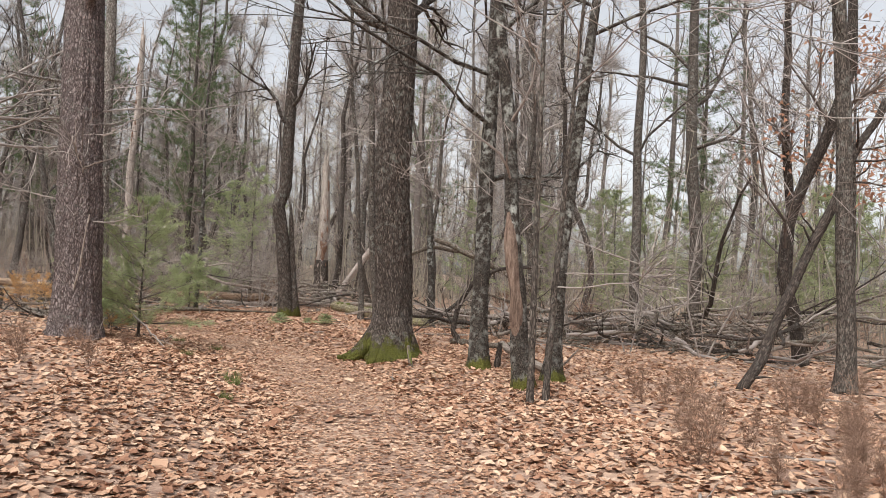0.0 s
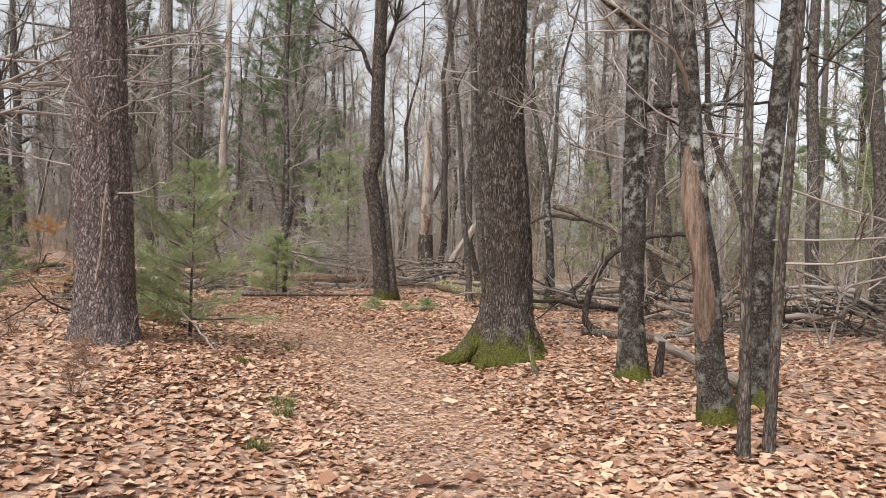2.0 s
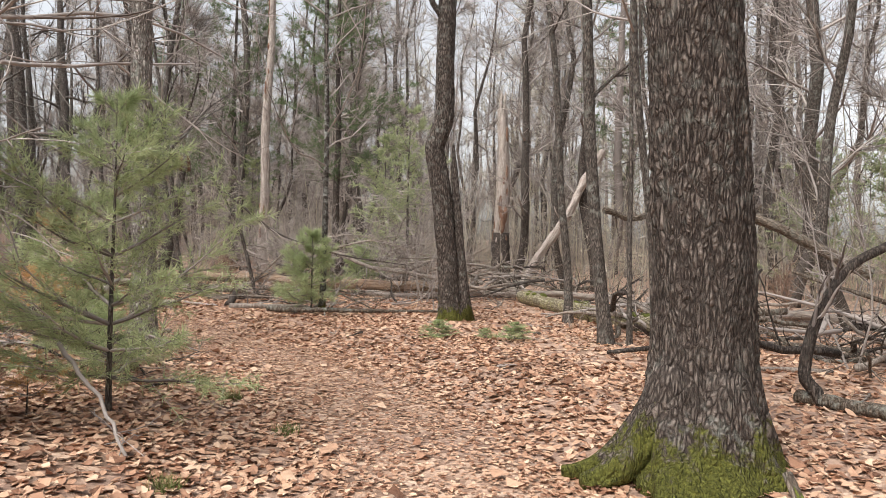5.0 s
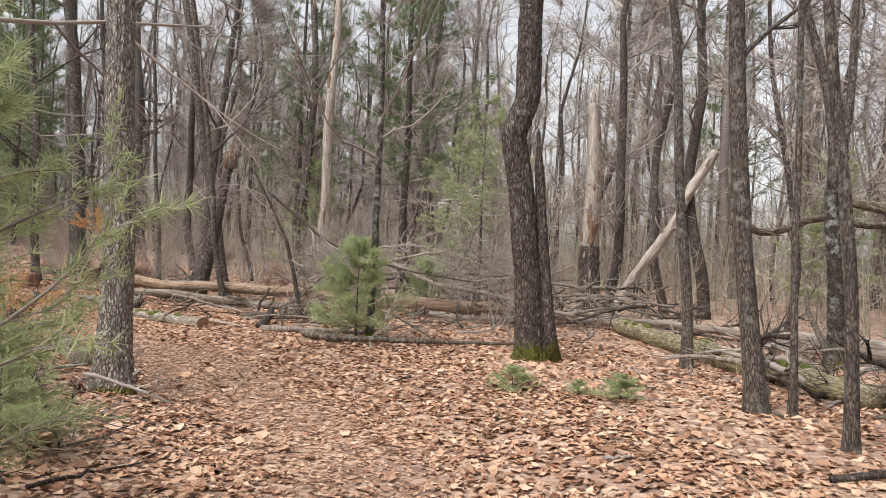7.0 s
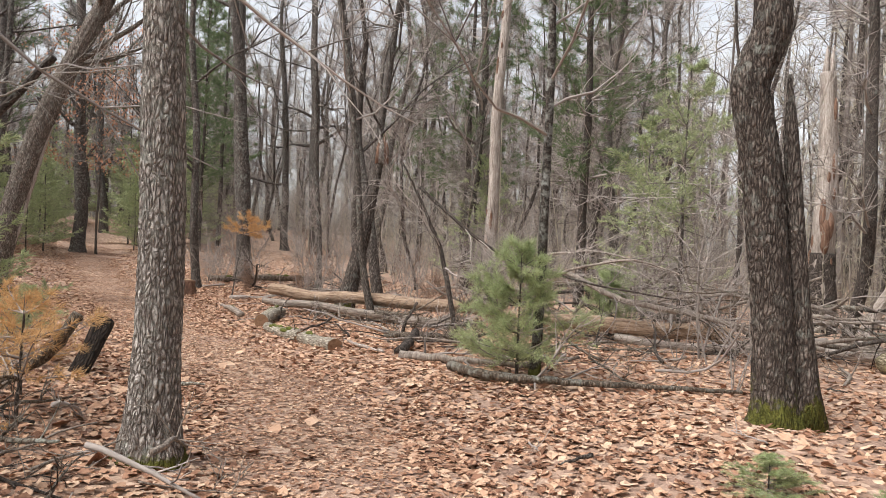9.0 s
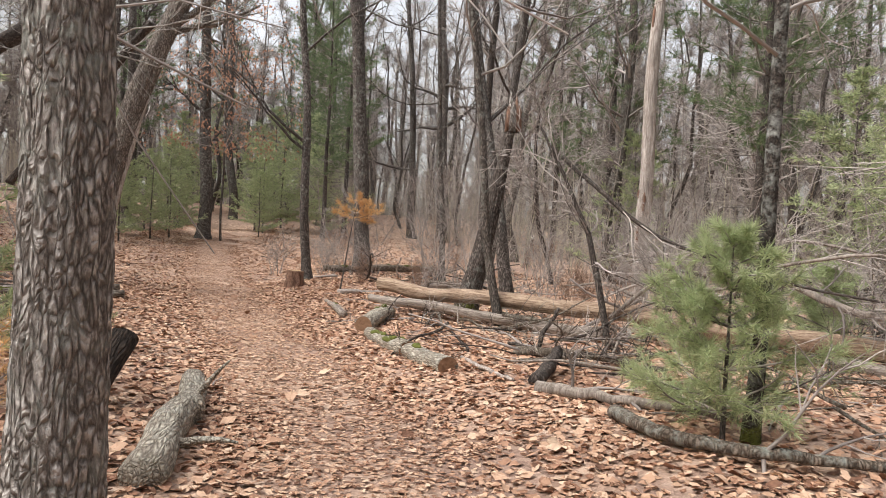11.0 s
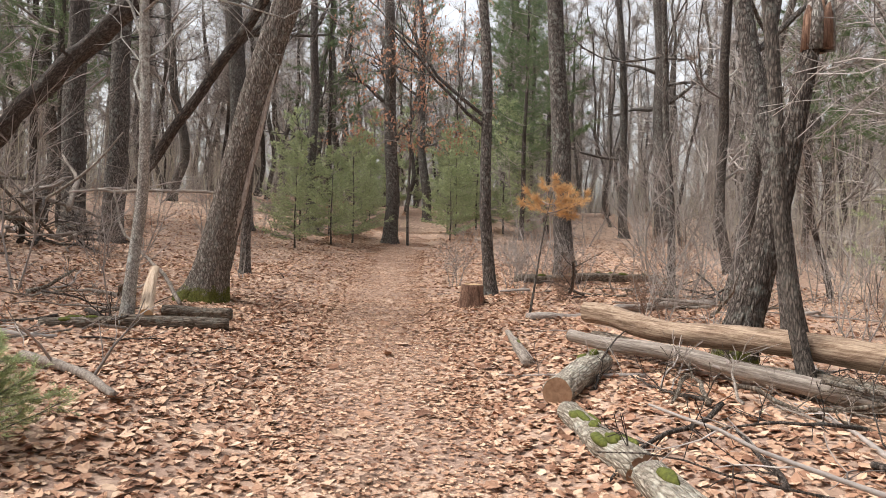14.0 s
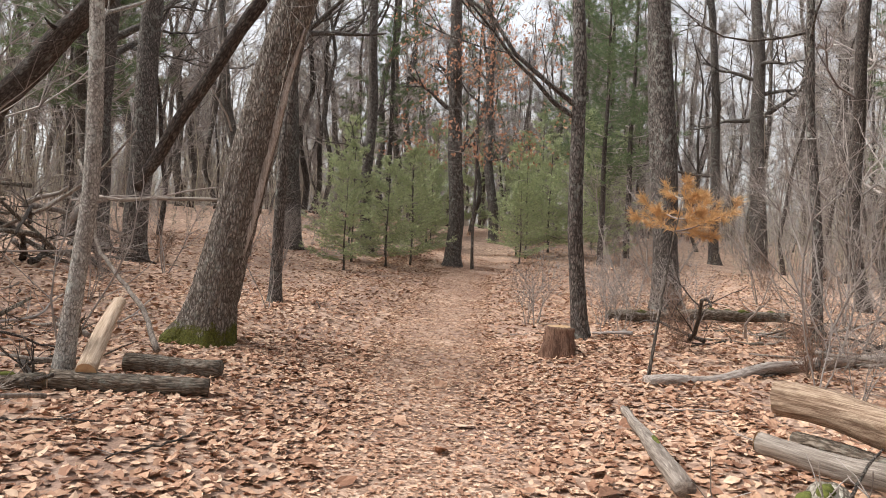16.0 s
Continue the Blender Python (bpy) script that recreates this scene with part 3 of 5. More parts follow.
def split_tree(x, y):
    """A leaning trunk whose bark has come off in a long torn strip."""
    root = thing("split_tree", pose(x, y, at(x, y)), "leaning dying tree, bark torn off its orange-brown wood", "tree")
    line = stem_line(7.5, (-0.12, 0.0), 14, 0.07, 60)
    line[:, 0] += 0.06 * np.exp(-((line[:, 2] - 1.1) / 0.5) ** 2)
    rad = stem_radii(line[:, 2], 0.105, 7.5, 0.35, 0.6)
    g = Geo()
    tube(g, line, rad, 36, 0.03, 14, True, foot_lobes(line[:, 2], 36, 14, 0.2))
    stem = part("trunk", g, BARK_LICHEN, root)
    bare = (line[:, 2] > 0.35) & (line[:, 2] < 2.3)
    g = Geo()
    zz = line[bare, 2]
    tube(g, line[bare] + np.array((-0.025, -0.045, 0)), rad[bare] * (0.82 + 0.06 * np.sin(zz * 9)) * np.clip(np.minimum(zz - 0.3, 2.35 - zz) / 0.5, 0.25, 1), 24, 0.05, 15)
    part("torn_strip", g, TORN_WOOD, stem, "bare orange-brown torn wood")
    rnd = np.random.default_rng(77)
    for k in range(5):
        h = rnd.uniform(2.4, 6.5)
        g = Geo()
        spray(g, rnd, [np.interp(h, line[:, 2], line[:, i]) for i in range(3)], (rnd.normal(), rnd.normal(), 0.5), rnd.uniform(1, 2), 0.02, 2, 4)
        part("bough", g, TWIG, root)


split_tree(0.14, 8.98)


big_tree("bent_oak", -12.8, 12.6, 0.17, 9, (0.06, 0.16), BARK_DARK, "dark leaning oak with long drooping boughs", 24, flare=0.3, lobe=0.3, bend=0.05, sides=44, boughs=4, extra=((3.3, 35, 0.12, 5.0, 0.05), (3.7, 43, 0.12, 5.2, 0.05), (4.1, 50, 0.08, 5.0, 0.045), (3.5, 27, 0.18, 4.4, 0.045), (4.5, 38, 0.0, 5.2, 0.04), (3.0, 40, 0.15, 4.6, 0.035)))


def fringe(g, rnd, points, each, length, width):
    """The finest twigs, set on the boughs that g holds."""
    v = np.concatenate(g.v)
    p = v[rnd.integers(0, len(v), points)]
    out = p - np.array((0, 0, 1)) * p[:, 2:]
    out = out / (np.linalg.norm(out, axis=1)[:, None] + 0.1) * 0.7 + np.array((0, 0, 0.5))
    needles(g, rnd, p, out, each, length, width, 0.55)


def needles(geo, rnd, at_points, ways, count, length, width, spread=0.8):
    """Sprays of slim blades at the points: needles, finest twigs or grass."""
    p = np.repeat(np.asarray(at_points), count, 0)
    d = np.repeat(np.asarray(ways), count, 0) + rnd.normal(0, spread, (len(p), 3))
    d /= np.linalg.norm(d, axis=1)[:, None]
    side = np.cross(d, rnd.normal(0, 1, (len(p), 3)))
    side /= np.linalg.norm(side, axis=1)[:, None] + 1e-9
    l = length * rnd.uniform(0.6, 1.15, (len(p), 1))
    v = np.stack((p - side * width / 2, p + side * width / 2, p + d * l), 1)
    n = len(p)
    geo.add(v.reshape(-1, 3), None, np.arange(3 * n).reshape(n, 3))


def placed(rows, name, label, group, material=BARK_THIN):
    for k, (x, y, r, lx, ly) in enumerate(rows):
        big_tree(name, x, y, r, 9 + 55 * min(r, 0.2), (lx, ly), material, label, 100 + k + int(abs(x) * 13), 0.3, 0.15, 0.09, 7, 2.8, 20, group, twigs=2)


placed([(4.4, 10.4, 0.12, -0.03, 0), (5.2, 22.5, 0.2, -0.03, 0), (3.0, 18.9, 0.13, -0.03, 0), (-4.2, 20.0, 0.07, -0.07, -0.03), (-3.25, 17.5, 0.09, -0.09, -0.04), (-2.95, 17.5, 0.035, 0.0, 0), (-2.55, 16.3, 0.05, -0.06, -0.03)], "woodland_tree", "bare slim woodland tree with grey-brown bark", "trees beside the trail")
placed([(-25.2, 27.5, 0.2, -0.06, -0.02), (-20.5, 28.3, 0.14, 0.1, 0.05), (-15.7, 24.3, 0.12, -0.17, -0.08), (-21.6, 23.5, 0.11, -0.03, -0.05), (-23.7, 26.6, 0.22, -0.04, -0.08), (-36.0, 27.0, 0.27, -0.01, -0.02), (-43.5, 31.8, 0.23, -0.02, -0.06), (-25.6, 19.8, 0.1, 0.01, 0.04)], "woodland_tree", "bare woodland tree with grey-brown bark", "trees beside the trail", BARK_WOOD)
placed([(-30.0, 17.3, 0.26, 0.02, 0.05), (-31.5, 16.4, 0.3, 0, 0), (-36.5, 21.6, 0.36, -0.02, -0.05), (-37.5, 24.4, 0.2, 0, -0.02), (-21.2, 27.4, 0.08, -0.02, -0.06), (-37.0, 41.0, 0.34, -0.02, -0.05), (-38.5, 40.0, 0.22, -0.02, -0.05)], "woodland_tree", "bare woodland tree with grey-brown bark", "trees beside the trail", BARK_WOOD)


def clinging_leaves(name, x, y, low, high, spread, count, label, seed):
    """A young oak or beech that has kept its rust-red leaves."""
    rnd = np.random.default_rng(seed)
    tree = big_tree(name, x, y, 0.05, high + 1.5, (0.0, 0.0), BARK_THIN, label, seed, 0.2, 0.1, 0.1, 9, low, 18, twigs=2)
    n = count
    c = np.stack((rnd.normal(0, spread, n), rnd.normal(0, spread, n), rnd.uniform(low, high, n)), -1)
    c = c[(np.sin(c[:, 0] * 2.3) + np.sin(c[:, 1] * 2.7 + 1) + np.sin(c[:, 2] * 2.1)) > -0.3]
    g = Geo()
    for _ in range(5):
        needles(g, rnd, c + rnd.normal(0, 0.14, c.shape), np.repeat(np.array([[0, 0, -0.6]]), len(c), 0), 1, 0.14, 0.085, 0.7)
    part("clinging_leaf_crown", g, RED_LEAF, tree, "rust-red dead leaves still hanging")


clinging_leaves("red_leaved_oak", -35.2, 27.4, 3.6, 9.5, 1.3, 800, "young oak keeping its rust-red dead leaves", 31)
clinging_leaves("red_leaved_oak", 6.6, 15.6, 3.2, 6.5, 0.8, 260, "young oak keeping its rust-red dead leaves", 32)


# ---- copies of bare trees further off ----
def bare_tree(seed, height, r, boughs):
    rnd = np.random.default_rng(seed)
    root = thing("bare_tree", pose(0, 0, -500), "bare slender woodland tree with fine grey twigs", "tree", "trees of the wood")
    line = stem_line(height, (rnd.normal(0, 0.045), rnd.normal(0, 0.045)), seed, 0.36, 24)
    g = Geo()
    tube(g, line, stem_radii(line[:, 2], r, height, 0.25), 10, 0.03, seed)
    part("trunk", g, (BARK_THIN, BARK_DARK, BARK_DARK)[seed % 3], root)
    g = Geo()
    for k in range(boughs):
        h = height * rnd.uniform(0.12, 0.97)
        p = np.array([np.interp(h, line[:, 2], line[:, i]) for i in range(3)])
        a = rnd.uniform(0, 6.28)
        spray(g, rnd, p, (math.cos(a), math.sin(a), rnd.uniform(0.3, 1.2)), rnd.uniform(0.1, 0.2) * height * (1.25 - h / height), r * 0.26, 1, 5, 3, 4, 0.2, 0.08, 0.007)
    fringe(g, rnd, 620, 3, 1.0, 0.014)
    part("crown", g, TWIG, root)
    return root


def clear(x, y, gap=1.0):
    """True where no trail and none of the trees placed by hand stands."""
    return abs(float(off_trail(x, y))) > 2.2 and all((x - o.location.x) ** 2 + (y - o.location.y) ** 2 > gap * gap for o in STANDING)


STANDING = [o for o in scene.objects if o.parent is None and o.type == "EMPTY"]
MOULDS = [bare_tree(300 + k, h, r, b) for k, (h, r, b) in enumerate(((15, 0.11, 22), (18, 0.15, 24), (12, 0.08, 20), (20, 0.19, 26), (10, 0.06, 18), (16, 0.12, 22)))]
wood_rnd = np.random.default_rng(5)


def scatter(moulds, count, box, keep, small=0.8, large=1.15):
    made = 0
    for _ in range(count * 20):
        if made >= count:
            break
        x, y = wood_rnd.uniform(box[0], box[1]), wood_rnd.uniform(box[2], box[3])
        if not keep(x, y):
            continue
        s = wood_rnd.uniform(small, large)
        ob = moulds[int(wood_rnd.integers(len(moulds)))]
        copy_thing(ob, pose(x, y, at(x, y), wood_rnd.normal(0, 2), wood_rnd.normal(0, 2), wood_rnd.uniform(0, 360)) @ Matrix.Scale(s, 4))
        made += 1


def from_path(x, y):
    """Metres to the nearest of the trail's bends."""
    return abs(float(off_trail(x, y)))


scatter(MOULDS, 230, (-70, 26, -4, 62), lambda x, y: (from_path(x, y) > 9 or x < -47) and not (x > 2 and y > 8 and (x * 7 + y * 3) % 1 < 0.6) and from_walk(x, y) < 30 and (x < -47 or clear(x, y, 1.5)))
# Unseen trees behind the start, added to hold back light from the south.
scatter(MOULDS, 40, (-25, 25, -24, -3), lambda x, y: from_path(x, y) > 3)
scatter(MOULDS, 40, (-78, -47, 18, 58), lambda x, y: True)
for o in MOULDS:
    for p in list(o.children_recursive):
        bpy.data.objects.remove(p)
    bpy.data.objects.remove(o)


# ---- undergrowth, pines and the far wood ----
def shrub_mould(seed, height, stems, label, material=TWIG):
    rnd = np.random.default_rng(seed)
    root = thing("bare_shrub", pose(0, 0, -500), label, "shrub", "bare undergrowth")
    for k in range(stems):
        g = Geo()
        a = rnd.uniform(0, 6.28)
        spray(g, rnd, (0.05 * math.cos(a), 0.05 * math.sin(a), -0.05), (0.35 * math.cos(a), 0.35 * math.sin(a), 1), height * rnd.uniform(0.6, 1.1), 0.006 + 0.004 * height, 1, 7, 3, 6, 0.12, 0.06, 0.003)
        fringe(g, rnd, 60, 2, 0.3 * height ** 0.5, 0.006)
        part("stem", g, material, root)
    return root


def pine(name, label, seed, height, spread_to, foliage_from, whorls, per, material, r, needle_len, needle_wide, per_tuft, bark_material, category="tree", group="", dead_from=None, m=None, dead_limbs=30, fill=1.4):
    """A pine: stem, whorls of boughs, tufts of needles on the outer part of each bough."""
    rnd = np.random.default_rng(seed)
    root = thing(name, m or pose(0, 0, -500), label, category, group)
    line = stem_line(height, (0, 0), seed, 0.04, 30)
    g = Geo()
    tube(g, line, stem_radii(line[:, 2], r, height, 0.2), 12, 0.03, seed)
    part("trunk", g, bark_material, root)
    wood_geo, leaf = Geo(), Geo()
    for w in range(whorls):
        u = (w + rnd.uniform(0, 0.6)) / whorls
        h = foliage_from + (height - foliage_from) * u
        for k in range(per):
            a = rnd.uniform(0, 6.28)
            length = spread_to * (1.0 - u) ** 0.7 * rnd.uniform(0.55, 1.1) + 0.06 * height * 0.3
            base = np.array([np.interp(h, line[:, 2], line[:, i]) for i in range(3)])
            b = twig_line(rnd, base, (math.cos(a), math.sin(a), 0.1 + 0.5 * u), length, 6, 0.1, 0.05)
            tube(wood_geo, b, np.linspace(0.005 + 0.009 * length, 0.003, len(b)), 4, cap=False)
            for i in range(1, 7):
                for _ in range(1 + int(fill * length * rnd.uniform(0.6, 1.4)) + (i == 6)):
                    way = (b[min(i, 6)] - b[i - 1])
                    way = way / np.linalg.norm(way) + rnd.normal(0, 0.6, 3) * np.array((1, 1, 0.35))
                    way /= np.linalg.norm(way)
                    ln = min(length, 1.2) * rnd.uniform(0.14, 0.34)
                    tip = b[i] + way * ln
                    tube(wood_geo, np.array((b[i], tip)), np.array((0.003, 0.002)), 3, cap=False)
                    pts = np.stack([b[i] + way * ln * q for q in (0.45, 0.75, 1.0)])
                    needles(leaf, rnd, pts, np.repeat(way[None], 3, 0), per_tuft, needle_len, needle_wide)
    if dead_from is not None:
        for _ in range(dead_limbs):
            h, a = rnd.uniform(dead_from, foliage_from + 1), rnd.uniform(0, 6.28)
            base = np.array([np.interp(h, line[:, 2], line[:, i]) for i in range(3)])
            spray(wood_geo, rnd, base, (math.cos(a), math.sin(a), -0.05), rnd.uniform(0.8, 2.0), 0.014, 1, 5, 3, 5, 0.1, 0.0, 0.004)
    limbs = part("branchwork", wood_geo, TWIG, root)
    part("needle_foliage", leaf, material, limbs)
    return root


def ground_pose(x, y, turn=0.0, tip=0.0, down=0.0):
    return pose(x, y, at(x, y) - down, tip, 0, turn)


GREEN = "young white pine with soft green needles"
pine("pine_sapling", GREEN, 41, 2.25, 1.3, 0.15, 11, 5, NEEDLE, 0.022, 0.11, 0.006, 11, BARK_THIN, "sapling", "pine saplings", m=ground_pose(-6.05, 11.5), fill=2.6)
sap = pine("pine_sapling", GREEN, 42, 1.5, 0.8, 0.12, 9, 6, NEEDLE, 0.018, 0.11, 0.006, 13, BARK_THIN, "sapling", "pine saplings", m=ground_pose(-8.75, 19.25), fill=2.8)
for x, y, s, turn in ((-14.35, 16.45, 0.42, 40), (-14.9, 16.1, 0.34, 200), (-13.75, 16.0, 0.26, 100), (-4.45, 17.2, 0.17, 10), (-5.55, 17.15, 0.17, 120), (-4.9, 17.3, 0.1, 210), (-7.35, 12.9, 0.5, 300), (-8.1, 13.3, 0.45, 80), (-10.1, 24.2, 0.8, 20)):
    wide = 2.1 if s < 0.25 else 1.2
    copy_thing(sap, ground_pose(x, y, turn) @ Matrix.Diagonal((s * wide, s * wide, s, 1)))
young = pine("young_pine", "young pine with yellowish green needles", 43, 6.2, 1.9, 0.4, 13, 5, NEEDLE_YOUNG, 0.05, 0.17, 0.034, 4, BARK_THIN, "tree", "young pines", 0.6, dead_limbs=10, m=ground_pose(-39.0, 33.6))
pine("young_pine", "slim young pine with yellow-green upper foliage", 47, 4.7, 1.25, 2.0, 7, 5, NEEDLE_YOUNG, 0.045, 0.13, 0.012, 9, BARK_THIN, "tree", "young pines", 0.6, dead_limbs=12, m=ground_pose(-9.05, 24.6))
for x, y, s, turn in ((-33.6, 24.0, 0.62, 30), (-35.0, 25.2, 0.7, 110), (-37.2, 25.9, 0.75, 200), (-39.4, 31.0, 0.85, 60), (-40.5, 33.0, 0.95, 10), (-37.5, 33.6, 0.7, 140), (-41.8, 28.0, 0.8, 290), (-45, 29.5, 1.0, 90), (-38.6, 24.0, 0.9, 250), (6.5, 27, 0.9, 33), (10, 24, 0.9, 170), (8, 33, 1.0, 270), (13, 30, 1.0, 310), (-28, 13, 0.7, 44), (-30, 12.2, 0.8, 144), (-2, 33, 0.9, 244), (4, 36, 1.1, 24), (-42, 36, 1.1, 164), (-47, 36, 1.2, 84), (-46, 40, 1.1, 4), (-49, 33, 1.1, 55), (-48.5, 35.2, 0.9, 215), (3.5, 27.5, 0.9, 5), (7.5, 22.5, 0.75, 95), (11, 28, 1.0, 185), (1.0, 31, 0.9, 275), (-11.6, 29.0, 0.9, 45), (-12.6, 15.0, 0.5, 225), (-19.6, 33.5, 0.9, 315), (5.5, 33, 1.0, 65), (-32.0, 22.4, 0.55, 20), (-34.6, 23.2, 0.7, 70), (-36.4, 29.7, 0.55, 120), (-38.2, 30.8, 0.7, 170), (-41.0, 27.9, 0.6, 220), (-43.6, 33.6, 0.8, 270), (-36.6, 24.8, 0.6, 12)):
    copy_thing(young, ground_pose(x, y, turn) @ Matrix.Diagonal((s, s, s * 0.85, 1)))
tall = pine("tall_pine", "tall dark pine with green crown and dead lower limbs", 44, 15, 2.6, 3.4, 17, 5, NEEDLE_FAR, 0.13, 0.22, 0.018, 6, BARK_DARK, "tree", "tall pines", 1.0, m=ground_pose(-14.0, 30.2))
for x, y, s, turn in ((-21.0, 34.2, 1.0, 80), (-39.5, 36.2, 1.0, 210), (-36.4, 33.0, 0.85, 260), (-44, 38, 1.1, 330), (-48, 28, 1.1, 99), (-50, 40, 1.2, 199), (-30, 42, 1.1, 290), (-6, 44, 1.1, 7), (9, 38, 1.2, 137), (-34, 16, 1.0, 237), (-26, 9, 1.0, 337), (-15, 6, 1.0, 57), (-55, 36, 1.2, 300), (-38, 15, 1.1, 20), (-20, 42, 1.2, 120), (15, 26, 1.1, 220)):
    copy_thing(tall, ground_pose(x, y, turn) @ Matrix.Scale(s, 4))
pine("dead_pine_sapling", "thin leaning dead pine with bright orange needles", 45, 1.95, 0.55, 1.45, 3, 4, NEEDLE_DEAD, 0.018, 0.10, 0.008, 16, BARK_THIN, "sapling", m=ground_pose(-18.62, 22.49, 0, -12), fill=2.4)
dead = pine("dead_pine_sapling", "low dead pine branch with orange needles", 46, 0.9, 0.7, 0.2, 4, 4, NEEDLE_DEAD, 0.012, 0.09, 0.005, 12, BARK_THIN, "sapling", m=ground_pose(-9.9, 14.6))
for x, y, s, turn in ((-10.6, 14.9, 0.9, 70), (-9.3, 13.9, 0.7, 150), (-6.2, 10.95, 0.45, 20)):
    copy_thing(dead, ground_pose(x, y, turn) @ Matrix.Scale(s, 4))

SHRUBS = [shrub_mould(500, 1.6, 4, "bare brown shrub with many thin stems"), shrub_mould(501, 2.6, 3, "bare tall shrub with thin grey stems"), shrub_mould(502, 1.0, 5, "low dry reddish brown weeds", WEED), shrub_mould(503, 4.0, 2, "thin bare sapling with fine twigs")]
STANDING += [o for o in scene.objects if o.parent is None and o.type == "EMPTY" and o not in STANDING]
scatter(SHRUBS, 150, (-50, 16, 2, 46), lambda x, y: 4.5 < from_path(x, y) < 20 and clear(x, y, 0.5), 0.7, 1.25)
scatter(SHRUBS, 30, (-46, -24, 18, 36), lambda x, y: 1.9 < from_path(x, y) < 6 and clear(x, y, 0.5), 0.5, 1.0)
scatter(SHRUBS[2:3], 70, (1.3, 5, 2.2, 10), lambda x, y: clear(x, y, 0.3), 0.2, 0.5)
scatter(SHRUBS[2:3], 30, (-8, -2.4, 3, 12), lambda x, y: 2.3 < from_path(x, y) and clear(x, y, 0.3), 0.2, 0.5)
scatter(SHRUBS, 40, (-24, -8, 22.5, 30), lambda x, y: from_path(x, y) > 3 and clear(x, y, 0.4), 0.5, 0.9)
scatter(SHRUBS, 12, (-32, -18, 9, 17.5), lambda x, y: from_path(x, y) > 2.6 and clear(x, y, 0.4), 0.5, 0.9)
scatter(SHRUBS[0:1], 9, (-26.5, -21.5, 23.6, 26.5), lambda x, y: from_path(x, y) > 1.2, 0.5, 0.8)
for o in SHRUBS:
    for p in list(o.children_recursive):
        bpy.data.objects.remove(p)
    bpy.data.objects.remove(o)


def far_wood():
    """The wood beyond, too far to tell tree from tree: stems with a haze of fine boughs."""
    rnd = np.random.default_rng(9)
    moulds = []
    for k in range(7):
        t, f = Geo(), Geo()
        h = rnd.uniform(13, 20)
        line = stem_line(h, (rnd.normal(0, 0.025), rnd.normal(0, 0.025)), 900 + k, 0.25, 9)
        tube(t, line, stem_radii(line[:, 2], rnd.uniform(0.08, 0.2), h, 0.1), 5, cap=False)
        for _ in range(15):
            z = h * rnd.uniform(0.1, 0.97)
            p = [np.interp(z, line[:, 2], line[:, i]) for i in range(3)]
            a = rnd.uniform(0, 6.28)
            b = twig_line(rnd, p, (math.cos(a), math.sin(a), rnd.uniform(0.3, 1.3)), rnd.uniform(1.4, 3.6), 4, 0.2, 0.1)
            tube(t, b, np.linspace(0.035, 0.012, 5), 3, cap=False)
        v = np.concatenate(t.v)
        needles(f, rnd, v[rnd.integers(0, len(v), 260)], np.array([[0, 0, 0.5]]).repeat(260, 0), 2, 1.5, 0.03, 0.55)
        moulds.append((t.arrays(), f.arrays()))
    stems, twigs = Geo(), Geo()
    made = 0
    while made < 640:
        x, y = rnd.uniform(-115, 70), rnd.uniform(-35, 100)
        d = float(from_walk(x, y))
        if not (22 < d < 68) or (x > 3 and y > 8 and rnd.uniform() < 0.6) or (y < 5 and x > -20 and rnd.uniform() < 0.6):
            continue
        a, s = rnd.uniform(0, 6.28), rnd.uniform(0.8, 1.25)
        c, n = math.cos(a) * s, math.sin(a) * s
        for out, (v, q, t) in zip((stems, twigs), moulds[int(rnd.integers(7))]):
            out.add(np.stack((v[:, 0] * c - v[:, 1] * n + x, v[:, 0] * n + v[:, 1] * c + y, v[:, 2] * s + at(x, y)), -1), q, t)
        made += 1
    wood_far = tagged(new("far_wood", stems.mesh("far_wood", FAR_STEM)), "distant bare grey-brown trees with fine twigs", "trees", "", "stuff")
    part("fine_twigs", twigs, FAR_TWIG, wood_far)


far_wood()


